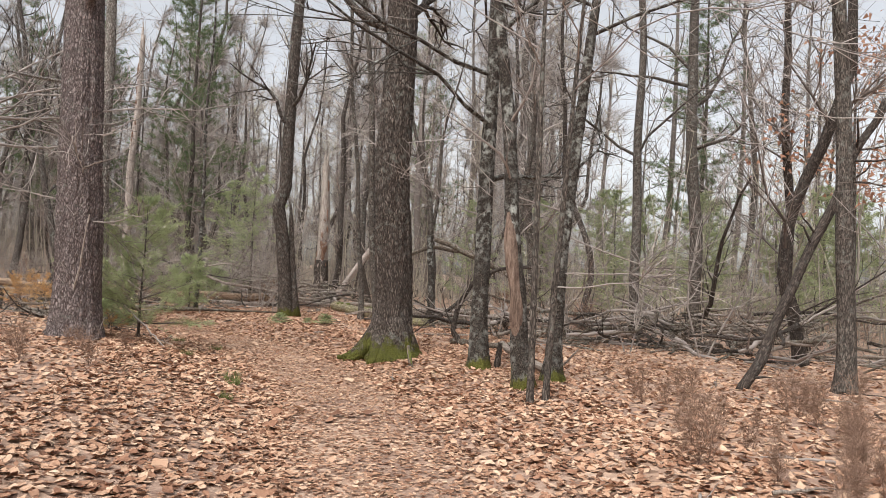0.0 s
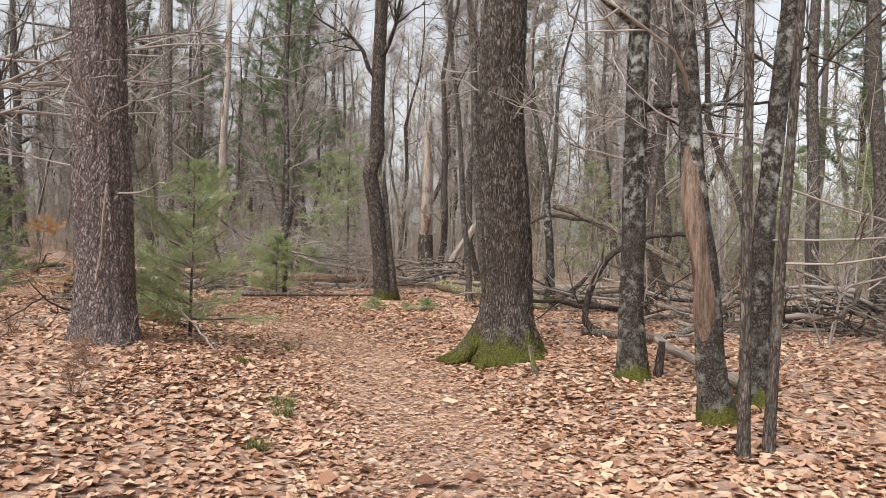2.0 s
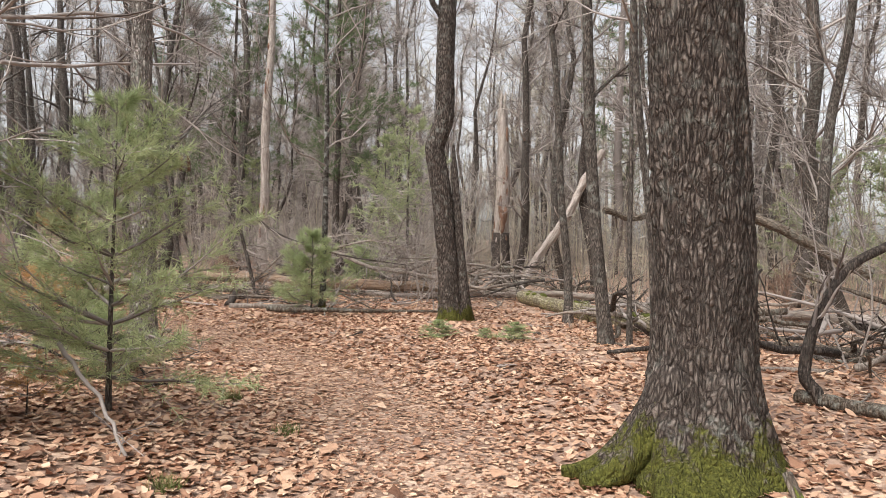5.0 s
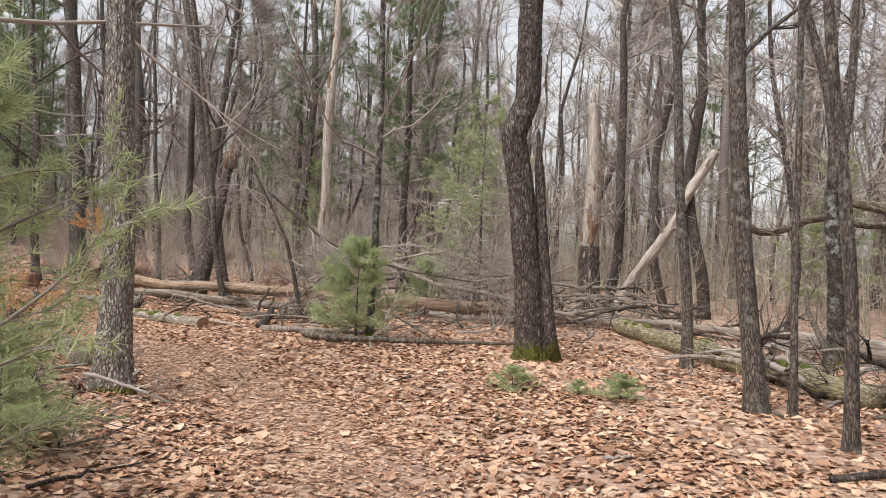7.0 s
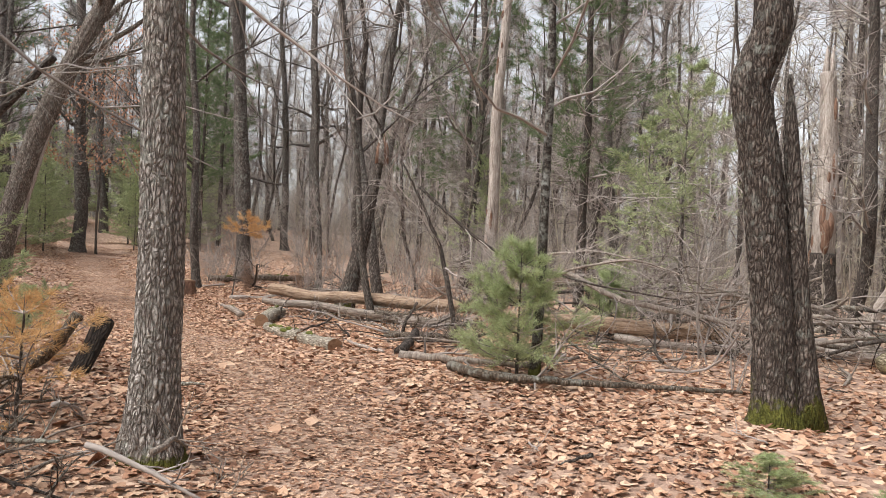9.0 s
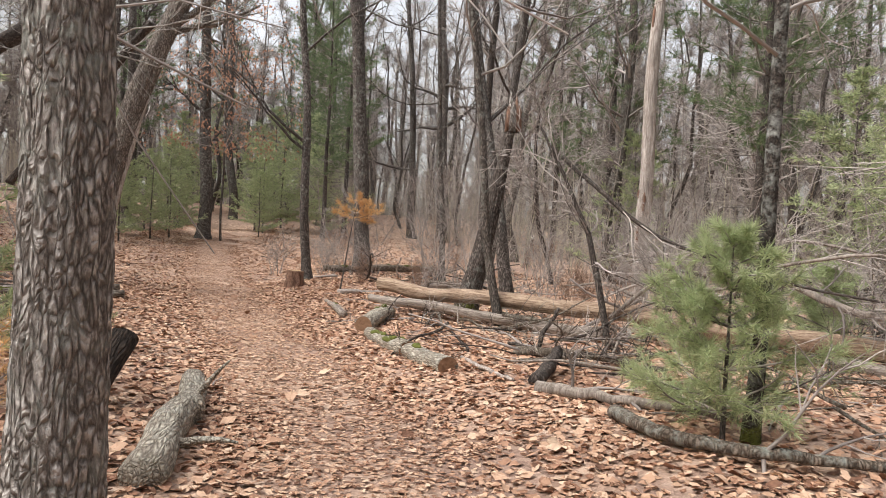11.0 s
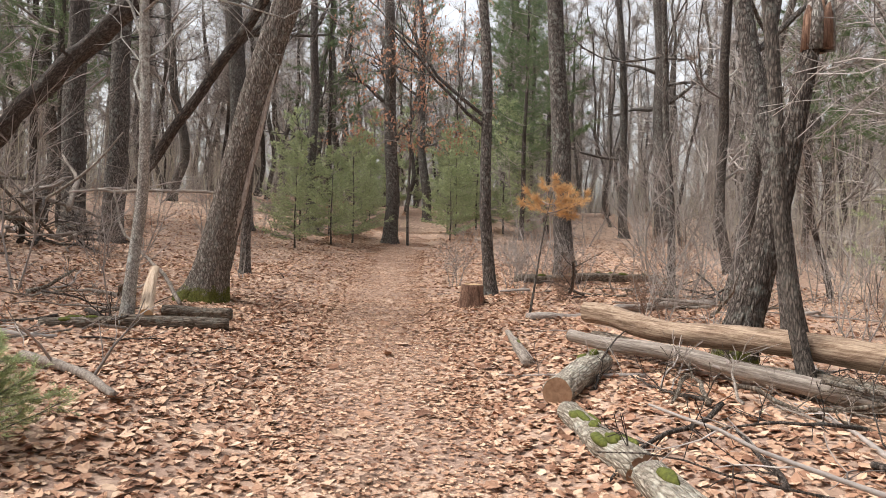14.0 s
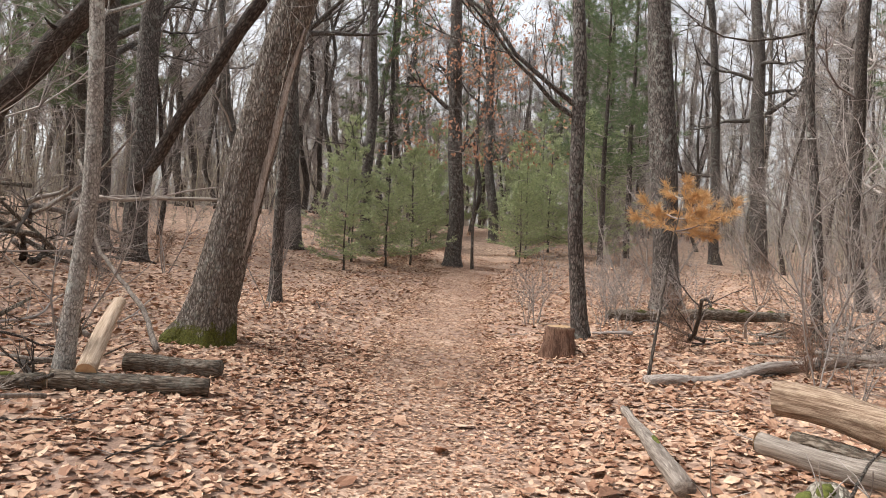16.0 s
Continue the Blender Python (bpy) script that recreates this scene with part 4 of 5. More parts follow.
def thicket(count, seed, near, tallest, twig):
    """Countless thin stems and twigs of the undergrowth further into the wood."""
    rnd = np.random.default_rng(seed)
    x, y = rnd.uniform(-75, 40, count * 6), rnd.uniform(-10, 80, count * 6)
    d = np.where(x < -47, np.maximum(from_walk(x, y), 9), np.abs(off_trail(x, y)))
    ok = (d > near) & (d < 42) & (rnd.uniform(0, 1, len(x)) < np.where(d < 12, 0.6, 1.0))
    x, y = x[ok][:count], y[ok][:count]
    n = len(x)
    h = rnd.uniform(0.3, 1.0, n) * tallest * rnd.choice((1.0, 1.0, 2.2), n)
    u = np.array((0, 0.35, 0.7, 1.0))
    lean, bow = rnd.normal(0, 0.13, (n, 2)), rnd.normal(0, 0.10, (n, 2))
    px = x[:, None] + h[:, None] * (lean[:, :1] * u + bow[:, :1] * u * u)
    py = y[:, None] + h[:, None] * (lean[:, 1:] * u + bow[:, 1:] * u * u)
    pz = land(x, y)[:, None] - 0.03 + h[:, None] * u
    r = (0.004 + 0.0035 * h)[:, None] * np.array((1.0, 0.8, 0.55, 0.2))
    th = np.array((0.0, 2.09, 4.19))
    v = np.stack((px[:, :, None] + r[:, :, None] * np.cos(th), py[:, :, None] + r[:, :, None] * np.sin(th), np.repeat(pz[:, :, None], 3, 2)), -1)
    q = [(k * 3 + i, k * 3 + (i + 1) % 3, k * 3 + 3 + (i + 1) % 3, k * 3 + 3 + i) for k in range(3) for i in range(3)]
    g = Geo()
    g.add(v.reshape(-1, 3), (np.array(q)[None] + (np.arange(n) * 12)[:, None, None]).reshape(-1, 4))
    mid = np.stack((px, py, pz), -1)
    for k in (1, 2, 3):
        a = rnd.uniform(0, 6.28, n)
        ways = np.stack((np.cos(a), np.sin(a), np.full(n, 0.7)), -1)
        needles(g, rnd, mid[:, k], ways, 4, twig, 0.014, 0.6)
        needles(g, rnd, (mid[:, k] + mid[:, k - 1]) / 2, -ways * np.array((1, 1, -1)), 3, twig * 0.8, 0.013, 0.6)
    return tagged(new("thicket", g.mesh("thicket", FAR_TWIG)), "grey-brown thicket of thin bare stems and twigs", "undergrowth", "", "stuff")


thicket(10000, 8, 11.0, 3.2, 0.8)
thicket(3000, 18, 8.0, 1.0, 0.45)


# ---- dead trees, logs and fallen wood ----
def along(a, b):
    a, b = Vector(a), Vector(b)
    return Matrix.Translation(a) @ (b - a).to_track_quat("Z", "Y").to_matrix().to_4x4(), (b - a).length


def disc(radius, z, seed, up=True):
    g = Geo()
    th = np.linspace(0, 2 * np.pi, 28, endpoint=False)
    rnd = np.random.default_rng(seed)
    v, q = [], []
    for k, f in enumerate((1.0, 0.72, 0.4, 0.12)):
        rr = radius * f * (1 + 0.03 * np.sin(3 * th + seed))
        v.append(np.stack((rr * np.cos(th), rr * np.sin(th), np.full(28, z) + rnd.normal(0, 0.002, 28)), -1))
    for k in range(3):
        for i in range(28):
            j = (i + 1) % 28
            f = [k * 28 + i, k * 28 + j, (k + 1) * 28 + j, (k + 1) * 28 + i]
            q.append(f if up else f[::-1])
    g.add(np.concatenate(v), q)
    c = [(84 + i, 84 + (i + 1) % 28, 112) if up else (84 + (i + 1) % 28, 84 + i, 112) for i in range(28)]
    g.v[0] = np.concatenate((g.v[0], np.array([(0, 0, z)], np.float32)))
    g.n += 1
    g.t.append(np.array(c, np.int32))
    return g


def log(a, b, r0, r1, material, label, seed, name="log", cuts=(), cut_material=None, bend=0.03, stubs=0, moss=0, rough=0.03):
    """A fallen stem from a to b; cuts: the ends (0, 1) that are sawn flat; moss: cushions along its upper side."""
    m, length = along(a, b)
    root = thing(name, m, label, "log")
    n = max(10, int(length / 0.08))
    z = np.linspace(0, length, n)
    wob = bend * np.clip(np.minimum(z, length - z) * 2, 0, 1)
    line = np.stack((wob * wave(seed, z, 3, 1.4), wob * wave(seed + 3, z, 3, 1.4), z), -1)
    rad = np.linspace(r0, r1, n) * (1 + 0.05 * wave(seed + 5, z, 4, 3.0))
    g = Geo()
    th = np.linspace(0, 2 * np.pi, 26, endpoint=False)
    lobes = 0.05 * np.sin(3 * th[None, :] + wave(seed, z, 2, 0.8)[:, None]) + 0.03 * np.sin(7 * th[None, :] + z[:, None])
    tube(g, line, rad, 26, rough, seed, True, lobes)
    stem = part("stem", g, material, root)
    for end in cuts:
        part("sawn_end", disc(rad[0 if end == 0 else -1] * 0.99, -0.006 if end == 0 else length + 0.006, seed + end, end == 1), cut_material or CUT, stem, "flat sawn brown end")
    rnd = np.random.default_rng(seed)
    for _ in range(stubs):
        k = int(rnd.integers(2, n - 2))
        a2 = rnd.uniform(0, 6.28)
        g = Geo()
        w = twig_line(rnd, line[k], (math.cos(a2), math.sin(a2), 0.4), rnd.uniform(0.15, 0.7), 4, 0.15, 0)
        tube(g, w, np.linspace(rad[k] * 0.35, 0.008, 5), 6)
        part("branch_stub", g, material, stem)
    up = m.to_3x3().inverted() @ Vector((0, 0, 1))
    ang = math.atan2(up.y, up.x)
    for k in range(moss):
        i = int(rnd.integers(2, n - 2))
        a2 = ang + rnd.normal(0, 0.5)
        g = Geo()
        c = line[i] + rad[i] * 0.93 * np.array((math.cos(a2), math.sin(a2), 0))
        wz = np.linspace(-1, 1, 7)
        size = rnd.uniform(0.06, 0.16)
        pts = c[None, :] + np.stack((wz * 0, wz * 0, wz * size), -1)
        tube(g, pts, 0.35 * rad[i] * np.sqrt(np.maximum(0.02, 1 - wz ** 2)), 10, 0.12, seed + k)
        part("moss_cushion", g, MOSS, stem, "green moss cushion")
    return root


def snag(x, y, r, height, label, seed, dark_to=0.0, lean=(0, 0)):
    """A standing dead trunk, barkless and pale, splintered at its top."""
    root = thing("dead_snag", ground_pose(x, y), label, "dead tree")
    line = stem_line(height, lean, seed, 0.06, 60)
    rad = stem_radii(line[:, 2], r, height * 1.5, 0.1, 0.6)
    g = Geo()
    tube(g, line, rad, 30, 0.04, seed, True, 0.06 * np.sin(3 * np.linspace(0, 6.28, 30, endpoint=False))[None, :] * np.ones((60, 1)))
    stem = part("trunk", g, SNAG_WOOD, root, "pale barkless wood")
    rnd = np.random.default_rng(seed)
    for k in range(6):
        a = rnd.uniform(0, 6.28)
        p = line[-1] + rad[-1] * 0.5 * np.array((math.cos(a), math.sin(a), 0))
        g = Geo()
        tube(g, np.array((p - (0, 0, 0.25), p + (0, 0, 0.1), p + np.array((0.02, 0.01, rnd.uniform(0.2, 0.6))))), np.array((rad[-1] * 0.45, rad[-1] * 0.4, 0.01)), 6)
        part("splinter", g, SNAG_WOOD, stem)
    for k in range(9):
        h, a = rnd.uniform(max(0.5, dark_to * 0.5), height * 0.9), rnd.uniform(3.4, 6.0)
        i = int(np.argmin(abs(line[:, 2] - h)))
        c = line[i] + rad[i] * 0.97 * np.array((math.cos(a), math.sin(a), 0))
        g = Geo()
        wz = np.linspace(-1, 1, 7)
        tube(g, c[None, :] + np.stack((wz * 0, wz * 0, wz * rnd.uniform(0.08, 0.3)), -1), rnd.uniform(0.025, 0.05) * np.sqrt(np.maximum(0.02, 1 - wz ** 2)), 8, 0.1, k)
        part("rot_hole", g, ROT_WOOD, stem, "rust-brown rot hole")
    if dark_to:
        for h, a, tall, wide in ((dark_to + 0.25, 5.1, 0.4, 0.10), (dark_to + 0.75, 4.75, 0.45, 0.06), (dark_to + 0.5, 5.5, 0.3, 0.07)):
            i = int(np.argmin(abs(line[:, 2] - h)))
            wz = np.linspace(-1, 1, 9)
            g = Geo()
            tube(g, line[i] + rad[i] * 0.93 * np.array((math.cos(a), math.sin(a), 0)) + np.stack((wz * 0, wz * 0, wz * tall), -1), wide * np.sqrt(np.maximum(0.02, 1 - wz ** 2)), 10, 0.16, int(h * 9))
            part("rot_patch", g, ROT_WOOD, stem, "rust-red rotten patch")
        low = line[:, 2] < dark_to
        g = Geo()
        tube(g, line[low], rad[low] * 1.13, 30, 0.06, seed + 1, True)
        part("bark_sleeve", g, BARK_DARK, root, "dark bark left round the foot")
    return root


def stick(points, r0, r1, label, seed, material=GREY_WOOD, name="fallen_branch", twigs=0, depth=1, length=0.8, category="branch"):
    """A dead branch along a bent line, with side twigs."""
    pts = np.array(points, float)
    k = np.linspace(0, len(pts) - 1, 6 * (len(pts) - 1) + 1)
    fine = np.stack([np.interp(k, np.arange(len(pts)), pts[:, i]) for i in range(3)], -1)
    for _ in range(2):
        fine[1:-1] = (fine[:-2] + fine[1:-1] * 2 + fine[2:]) / 4
    rnd = np.random.default_rng(seed)
    fine[1:-1] += rnd.normal(0, 0.006, fine[1:-1].shape)
    origin = fine[0].copy()
    root = thing(name, Matrix.Translation(origin), label, category)
    rad = np.linspace(r0, r1, len(fine))
    g = Geo()
    tube(g, fine - origin, rad, 10, 0.05, seed)
    stem = part("stem", g, material, root)
    if twigs:
        g = Geo()
        for _ in range(twigs):
            i = int(rnd.integers(len(fine) // 4, len(fine) - 1))
            d = fine[i + 1] - fine[i]
            d /= np.linalg.norm(d)
            spray(g, rnd, fine[i] - origin, d * 0.6 + rnd.normal(0, 0.6, 3) + np.array((0, 0, 0.15)), length * rnd.uniform(0.5, 1.2), max(0.004, rad[i] * 0.4), depth, 4, 4, 5, 0.18, 0.0, 0.003)
        part("twig_spray", g, TWIG, stem)
    return root


def lay(x, y, up):
    return (x, y, at(x, y) + up)


snag(-8.0, 29.9, 0.27, 5.6, "pale broken snag with dark bark round its foot", 61, 1.75)
snag(-15.75, 28.5, 0.165, 10.5, "tall pale barkless snag pocked with rot holes", 62, 0.0, (0.0, 0.01))

log((-16.07, 21.6, 0.63), (-7.95, 23.95, 0.45), 0.105, 0.125, LOG_WOOD, "long barkless brown log propped on cut logs", 70, "fallen_log", bend=0.05, rough=0.02)
log((-15.83, 21.24, 0.44), (-12.2, 22.45, 0.27), 0.062, 0.085, GREY_WOOD, "slim grey log under a longer brown one", 71, "fallen_log", (0,), CUT_FRESH)
log((-15.95, 21.62, 0.40), (-12.9, 22.35, 0.30), 0.055, 0.07, BARK_FALLEN, "slim dark log under a longer brown one", 711, "fallen_log")
log((-14.62, 20.30, 0.19), (-15.35, 21.25, 0.25), 0.125, 0.115, BARK_LOG, "thick lichened log section beside the trail", 72, "cut_log", (0, 1), moss=2)
log((-14.25, 20.15, 0.14), (-12.98, 19.79, 0.13), 0.085, 0.11, BARK_LOG, "mossy cut log section edging the trail", 73, "cut_log", (1,), moss=9)
log((-12.90, 19.76, 0.14), (-11.85, 19.43, 0.16), 0.10, 0.11, BARK_LOG, "lichened cut log section edging the trail", 74, "cut_log", (0, 1), moss=1)
log((-12.50, 17.02, 0.13), (-11.4, 16.52, 0.13), 0.10, 0.115, BARK_LOG, "knobbly lichened log edging the trail", 75, "cut_log", (0,), stubs=1)
log((-11.45, 16.50, 0.14), (-10.22, 15.8, 0.12), 0.125, 0.12, BARK_LOG, "lichened log with a pale patch edging the trail", 76, "cut_log", stubs=2)
log((-11.75, 15.85, 0.08), (-12.05, 16.28, 0.62), 0.085, 0.10, BARK_CHARRED, "charred black log leaning upright by the trail", 77, "charred_log", (1,), ROT_WOOD)
log((-19.02, 17.25, 0.27), (-18.80, 18.42, 0.22), 0.085, 0.075, BARK_FALLEN, "brown log lying beside the trail", 78, "cut_log", (0,), CUT_FRESH)
log((-19.15, 16.4, 0.24), (-19.02, 17.2, 0.26), 0.07, 0.07, BARK_FALLEN, "brown log lying beside the trail", 781, "cut_log", moss=3)
log((-19.75, 17.75, 0.28), (-19.45, 18.55, 0.26), 0.085, 0.08, BARK_FALLEN, "mossy short log behind another", 782, "cut_log", (0,))
log((-18.95, 17.50, 0.34), (-19.98, 17.66, 0.80), 0.085, 0.055, PALE_WOOD, "pale debarked log propped on a darker one", 79, "split_log", (0,), CUT_FRESH)
log((-5.9, 23.9, 0.34), (-3.75, 20.35, 0.32), 0.14, 0.16, BARK_MOSS_LOG, "mossy fallen log with a pale broken end", 80, "fallen_log", (0,), CUT_FRESH, moss=10)
log((-3.70, 20.25, 0.33), (-2.2, 18.5, 0.28), 0.15, 0.14, BARK_MOSS_LOG, "mossy fallen log among brush", 81, "fallen_log", (0,), moss=7)
log((-3.2, 25.1, 0.3), (3.3, 20.4, 0.3), 0.09, 0.11, SNAG_WOOD, "pale fallen birch log", 82, "fallen_log", bend=0.08)
log((-7.6, 24.9, 0.45), (0.6, 22.3, 0.28), 0.06, 0.09, GREY_WOOD, "grey fallen pole lying across brush", 83, "fallen_log", bend=0.06, stubs=4)
log((-9.6, 23.4, 0.3), (-5.2, 24.6, 0.33), 0.07, 0.06, SNAG_WOOD, "pale fallen pole among brush", 84, "fallen_log", bend=0.06, stubs=2)
log((-6.9, 28.0, 0.3), (-4.8, 29.0, 4.3), 0.11, 0.105, SNAG_WOOD, "pale leaning broken trunk", 85, "leaning_dead_tree", bend=0.05, stubs=8, rough=0.09)
log((-0.2, 12.5, 0.42), (0.62, 9.95, 0.24), 0.05, 0.06, GREY_WOOD, "grey fallen pole on the leaves", 86, "fallen_log", stubs=1)
log(lay(-0.24, 11.0, -0.05), (-0.2, 11.0, 0.56), 0.055, 0.035, BARK_DARK, "short dark broken stub beside a lichened tree", 87, "broken_stub")
log(lay(-1.5, 11.0, -0.02), (-1.62, 11.42, 0.38), 0.035, 0.025, BARK_FALLEN, "short mossy stick at an oak's foot", 88, "mossy_stick", moss=3)
log((-18.5, 22.4, 0.24), (-19.3, 26.6, 0.27), 0.06, 0.07, SNAG_WOOD, "pale fallen pole on the leaves", 89, "fallen_log", bend=0.06)
log(lay(-17.75, 21.65, 0.04), lay(-15.95, 20.85, 0.05), 0.035, 0.06, GREY_WOOD, "grey half-buried branch beside the trail", 90, "fallen_branch", moss=1, bend=0.06)
log((-23.7, 17.6, 2.05), (-21.5, 19.6, 5.4), 0.085, 0.08, BARK_DARK, "dark dead trunk leaning across the wood", 91, "leaning_dead_tree", bend=0.03)
log((-26.4, 14.3, 1.9), (-22.6, 18.1, 5.6), 0.17, 0.15, BARK_DARK, "thick fallen trunk hung up in other trees", 92, "leaning_dead_tree", bend=0.05, stubs=3)
log((-25.2, 17.0, 1.95), (-22.9, 19.1, 1.9), 0.03, 0.025, GREY_WOOD, "grey pole resting against trees", 93, "leaning_pole")
log((-3.9, 22.2, 2.25), (-1.5, 23.9, 2.3), 0.06, 0.055, BARK_FALLEN, "dead bough hung up between trees", 94, "hung_bough", bend=0.12, stubs=5)
log((-2.4, 21.4, 2.55), (0.6, 21.0, 1.2), 0.07, 0.10, BARK_FALLEN, "ragged fallen trunk propped on brush", 95, "leaning_dead_tree", bend=0.1, stubs=4)
log(lay(2.98, 10.15, -0.05), (4.9, 10.6, 4.2), 0.07, 0.05, BARK_DARK, "dark dead trunk leaning over the brush", 96, "leaning_dead_tree", bend=0.04, stubs=9)
log((-23.6, 25.2, 0.35), (-23.0, 28.6, 0.4), 0.10, 0.09, BARK_FALLEN, "rotten mossy log on the forest floor", 97, "fallen_log", moss=8)


def stump(x, y):
    root = thing("tree_stump", ground_pose(x, y), "low sawn stump with a pale notched top", "stump")
    z = np.linspace(-0.05, 0.36, 14)
    g = Geo()
    tube(g, np.stack((z * 0, z * 0.05, z), -1), 0.185 - 0.08 * z, 30, 0.05, 5, True, foot_lobes(z, 30, 5, 0.25))
    part("stump_body", g, ROT_WOOD, root)
    g = disc(0.145, 0.367, 3)
    part("sawn_top", g, CUT_FRESH, root, "pale sawn top")
    return root


stump(-20.6, 22.6)

stick([lay(-9.55, 19.1, 0.06), lay(-8.9, 18.75, 0.08), lay(-8.3, 18.85, 0.1), lay(-7.6, 19.6, 0.06), lay(-6.7, 20.4, 0.05)], 0.06, 0.02, "mossy bent branch lying below a pine sapling", 120, BARK_FALLEN, twigs=4)
stick([(-1.0, 14.4, 0.15), (-1.2, 14.45, 0.45), (-1.12, 14.46, 0.9), (-0.84, 14.56, 1.42), (-0.3, 14.7, 1.72), (0.4, 14.8, 1.75)], 0.06, 0.03, "arched dead branch rising from brush", 121, BARK_DARK, twigs=6)
stick([lay(-1.2, 14.6, 0.05), lay(-0.85, 14.2, 0.07), lay(-0.2, 13.7, 0.06), lay(0.4, 13.7, 0.25), (0.9, 13.9, 0.9)], 0.07, 0.03, "crooked grey branch on the leaves", 122, BARK_FALLEN, twigs=4)
stick([(-21.95, 17.2, 1.85), (-21.68, 17.3, 1.25), (-21.24, 17.6, 0.9), (-20.75, 17.85, 0.66), lay(-20.2, 18.0, 0.1)], 0.016, 0.03, "twisting pale vine stem", 123, GREY_WOOD, "vine_stem")
stick([lay(-11.68, 21.95, -0.05), (-12.07, 21.95, 1.5), (-12.35, 21.8, 2.2), (-12.75, 21.6, 3.0)], 0.045, 0.015, "dead leaning branch with tangled grey twigs", 124, BARK_DARK, twigs=16, depth=2, length=1.2)
stick([(-12.5, 21.8, 2.6), (-11.3, 22.2, 1.6), (-9.8, 22.6, 1.15), (-8.3, 22.9, 1.0)], 0.03, 0.01, "long drooping dead branch with fine twigs", 125, BARK_DARK, twigs=14, depth=2, length=1.1)
stick([(-10.6, 23.6, 1.25), (-9.4, 23.2, 0.9), (-8.2, 23.1, 0.8), (-6.4, 22.6, 0.55)], 0.05, 0.03, "bent grey dead branch over the logs", 126, GREY_WOOD, twigs=8, length=1.1)
stick([(-12.2, 22.6, 0.5), (-11.2, 22.9, 1.5), (-9.9, 23.3, 1.7), (-8.2, 23.7, 1.2)], 0.03, 0.01, "arching grey dead branch with tangled twigs", 1251, GREY_WOOD, twigs=20, depth=2, length=1.2)
stick([(-10.9, 22.4, 0.4), (-10.2, 22.5, 1.3), (-9.0, 22.6, 1.6), (-7.4, 22.7, 1.1)], 0.028, 0.01, "arching grey dead branch with tangled twigs", 1252, GREY_WOOD, twigs=18, depth=2, length=1.1)
stick([lay(-11.92, 20.5, 0.04), lay(-11.4, 20.75, 0.1), lay(-10.8, 21.2, 0.06)], 0.06, 0.03, "dark mossy branch on the leaves", 127, BARK_FALLEN, twigs=3)
stick([lay(-11.75, 20.65, 0.05), (-11.75, 20.75, 0.45), (-11.65, 20.9, 0.75)], 0.03, 0.02, "dark curled upright branch", 128, BARK_DARK)
stick([lay(-10.72, 19.5, 0.02), lay(-10.85, 19.85, 0.12), (-11.0, 20.15, 0.42)], 0.075, 0.05, "dark root stub pointing up", 129, BARK_DARK, "root_stub")
stick([lay(-12.1, 19.85, 0.03), lay(-11.5, 19.6, 0.04), lay(-10.9, 19.4, 0.03)], 0.025, 0.02, "pale bare stick on the leaves", 130, SNAG_WOOD)
stick([lay(-10.6, 19.4, 0.03), lay(-9.9, 19.5, 0.06), lay(-9.0, 19.9, 0.04)], 0.06, 0.03, "snow-pale weathered branch on the leaves", 131, GREY_WOOD, twigs=3)
stick([lay(-6.75, 10.3, 0.03), (-6.25, 10.0, 1.0), (-5.95, 9.75, 2.1)], 0.02, 0.01, "thin pale dead branch against a pine", 132, SNAG_WOOD, twigs=3)
stick([lay(-6.1, 11.1, 0.5), lay(-5.6, 11.0, 0.2), lay(-5.25, 10.8, 0.03)], 0.015, 0.01, "thin dead branch on the leaves", 133, TWIG, twigs=3, length=0.4)
stick([lay(-9.6, 14.0, 0.35), lay(-8.6, 13.9, 0.45), lay(-7.9, 13.6, 0.2), lay(-7.3, 13.3, 0.02)], 0.03, 0.01, "dead branch arching beside an oak", 134, BARK_DARK, twigs=6, length=0.6)
stick([lay(-10.4, 14.6, 0.1), lay(-10.0, 14.9, 0.5), (-9.9, 15.0, 0.95)], 0.05, 0.045, "broken brown stub beside the trail", 135, BARK_FALLEN, "broken_stub")
stick([lay(-17.1, 16.4, 0.06), lay(-16.2, 16.9, 0.05), lay(-15.4, 17.1, 0.03)], 0.045, 0.03, "grey branch on the leaves", 136, GREY_WOOD, twigs=2)


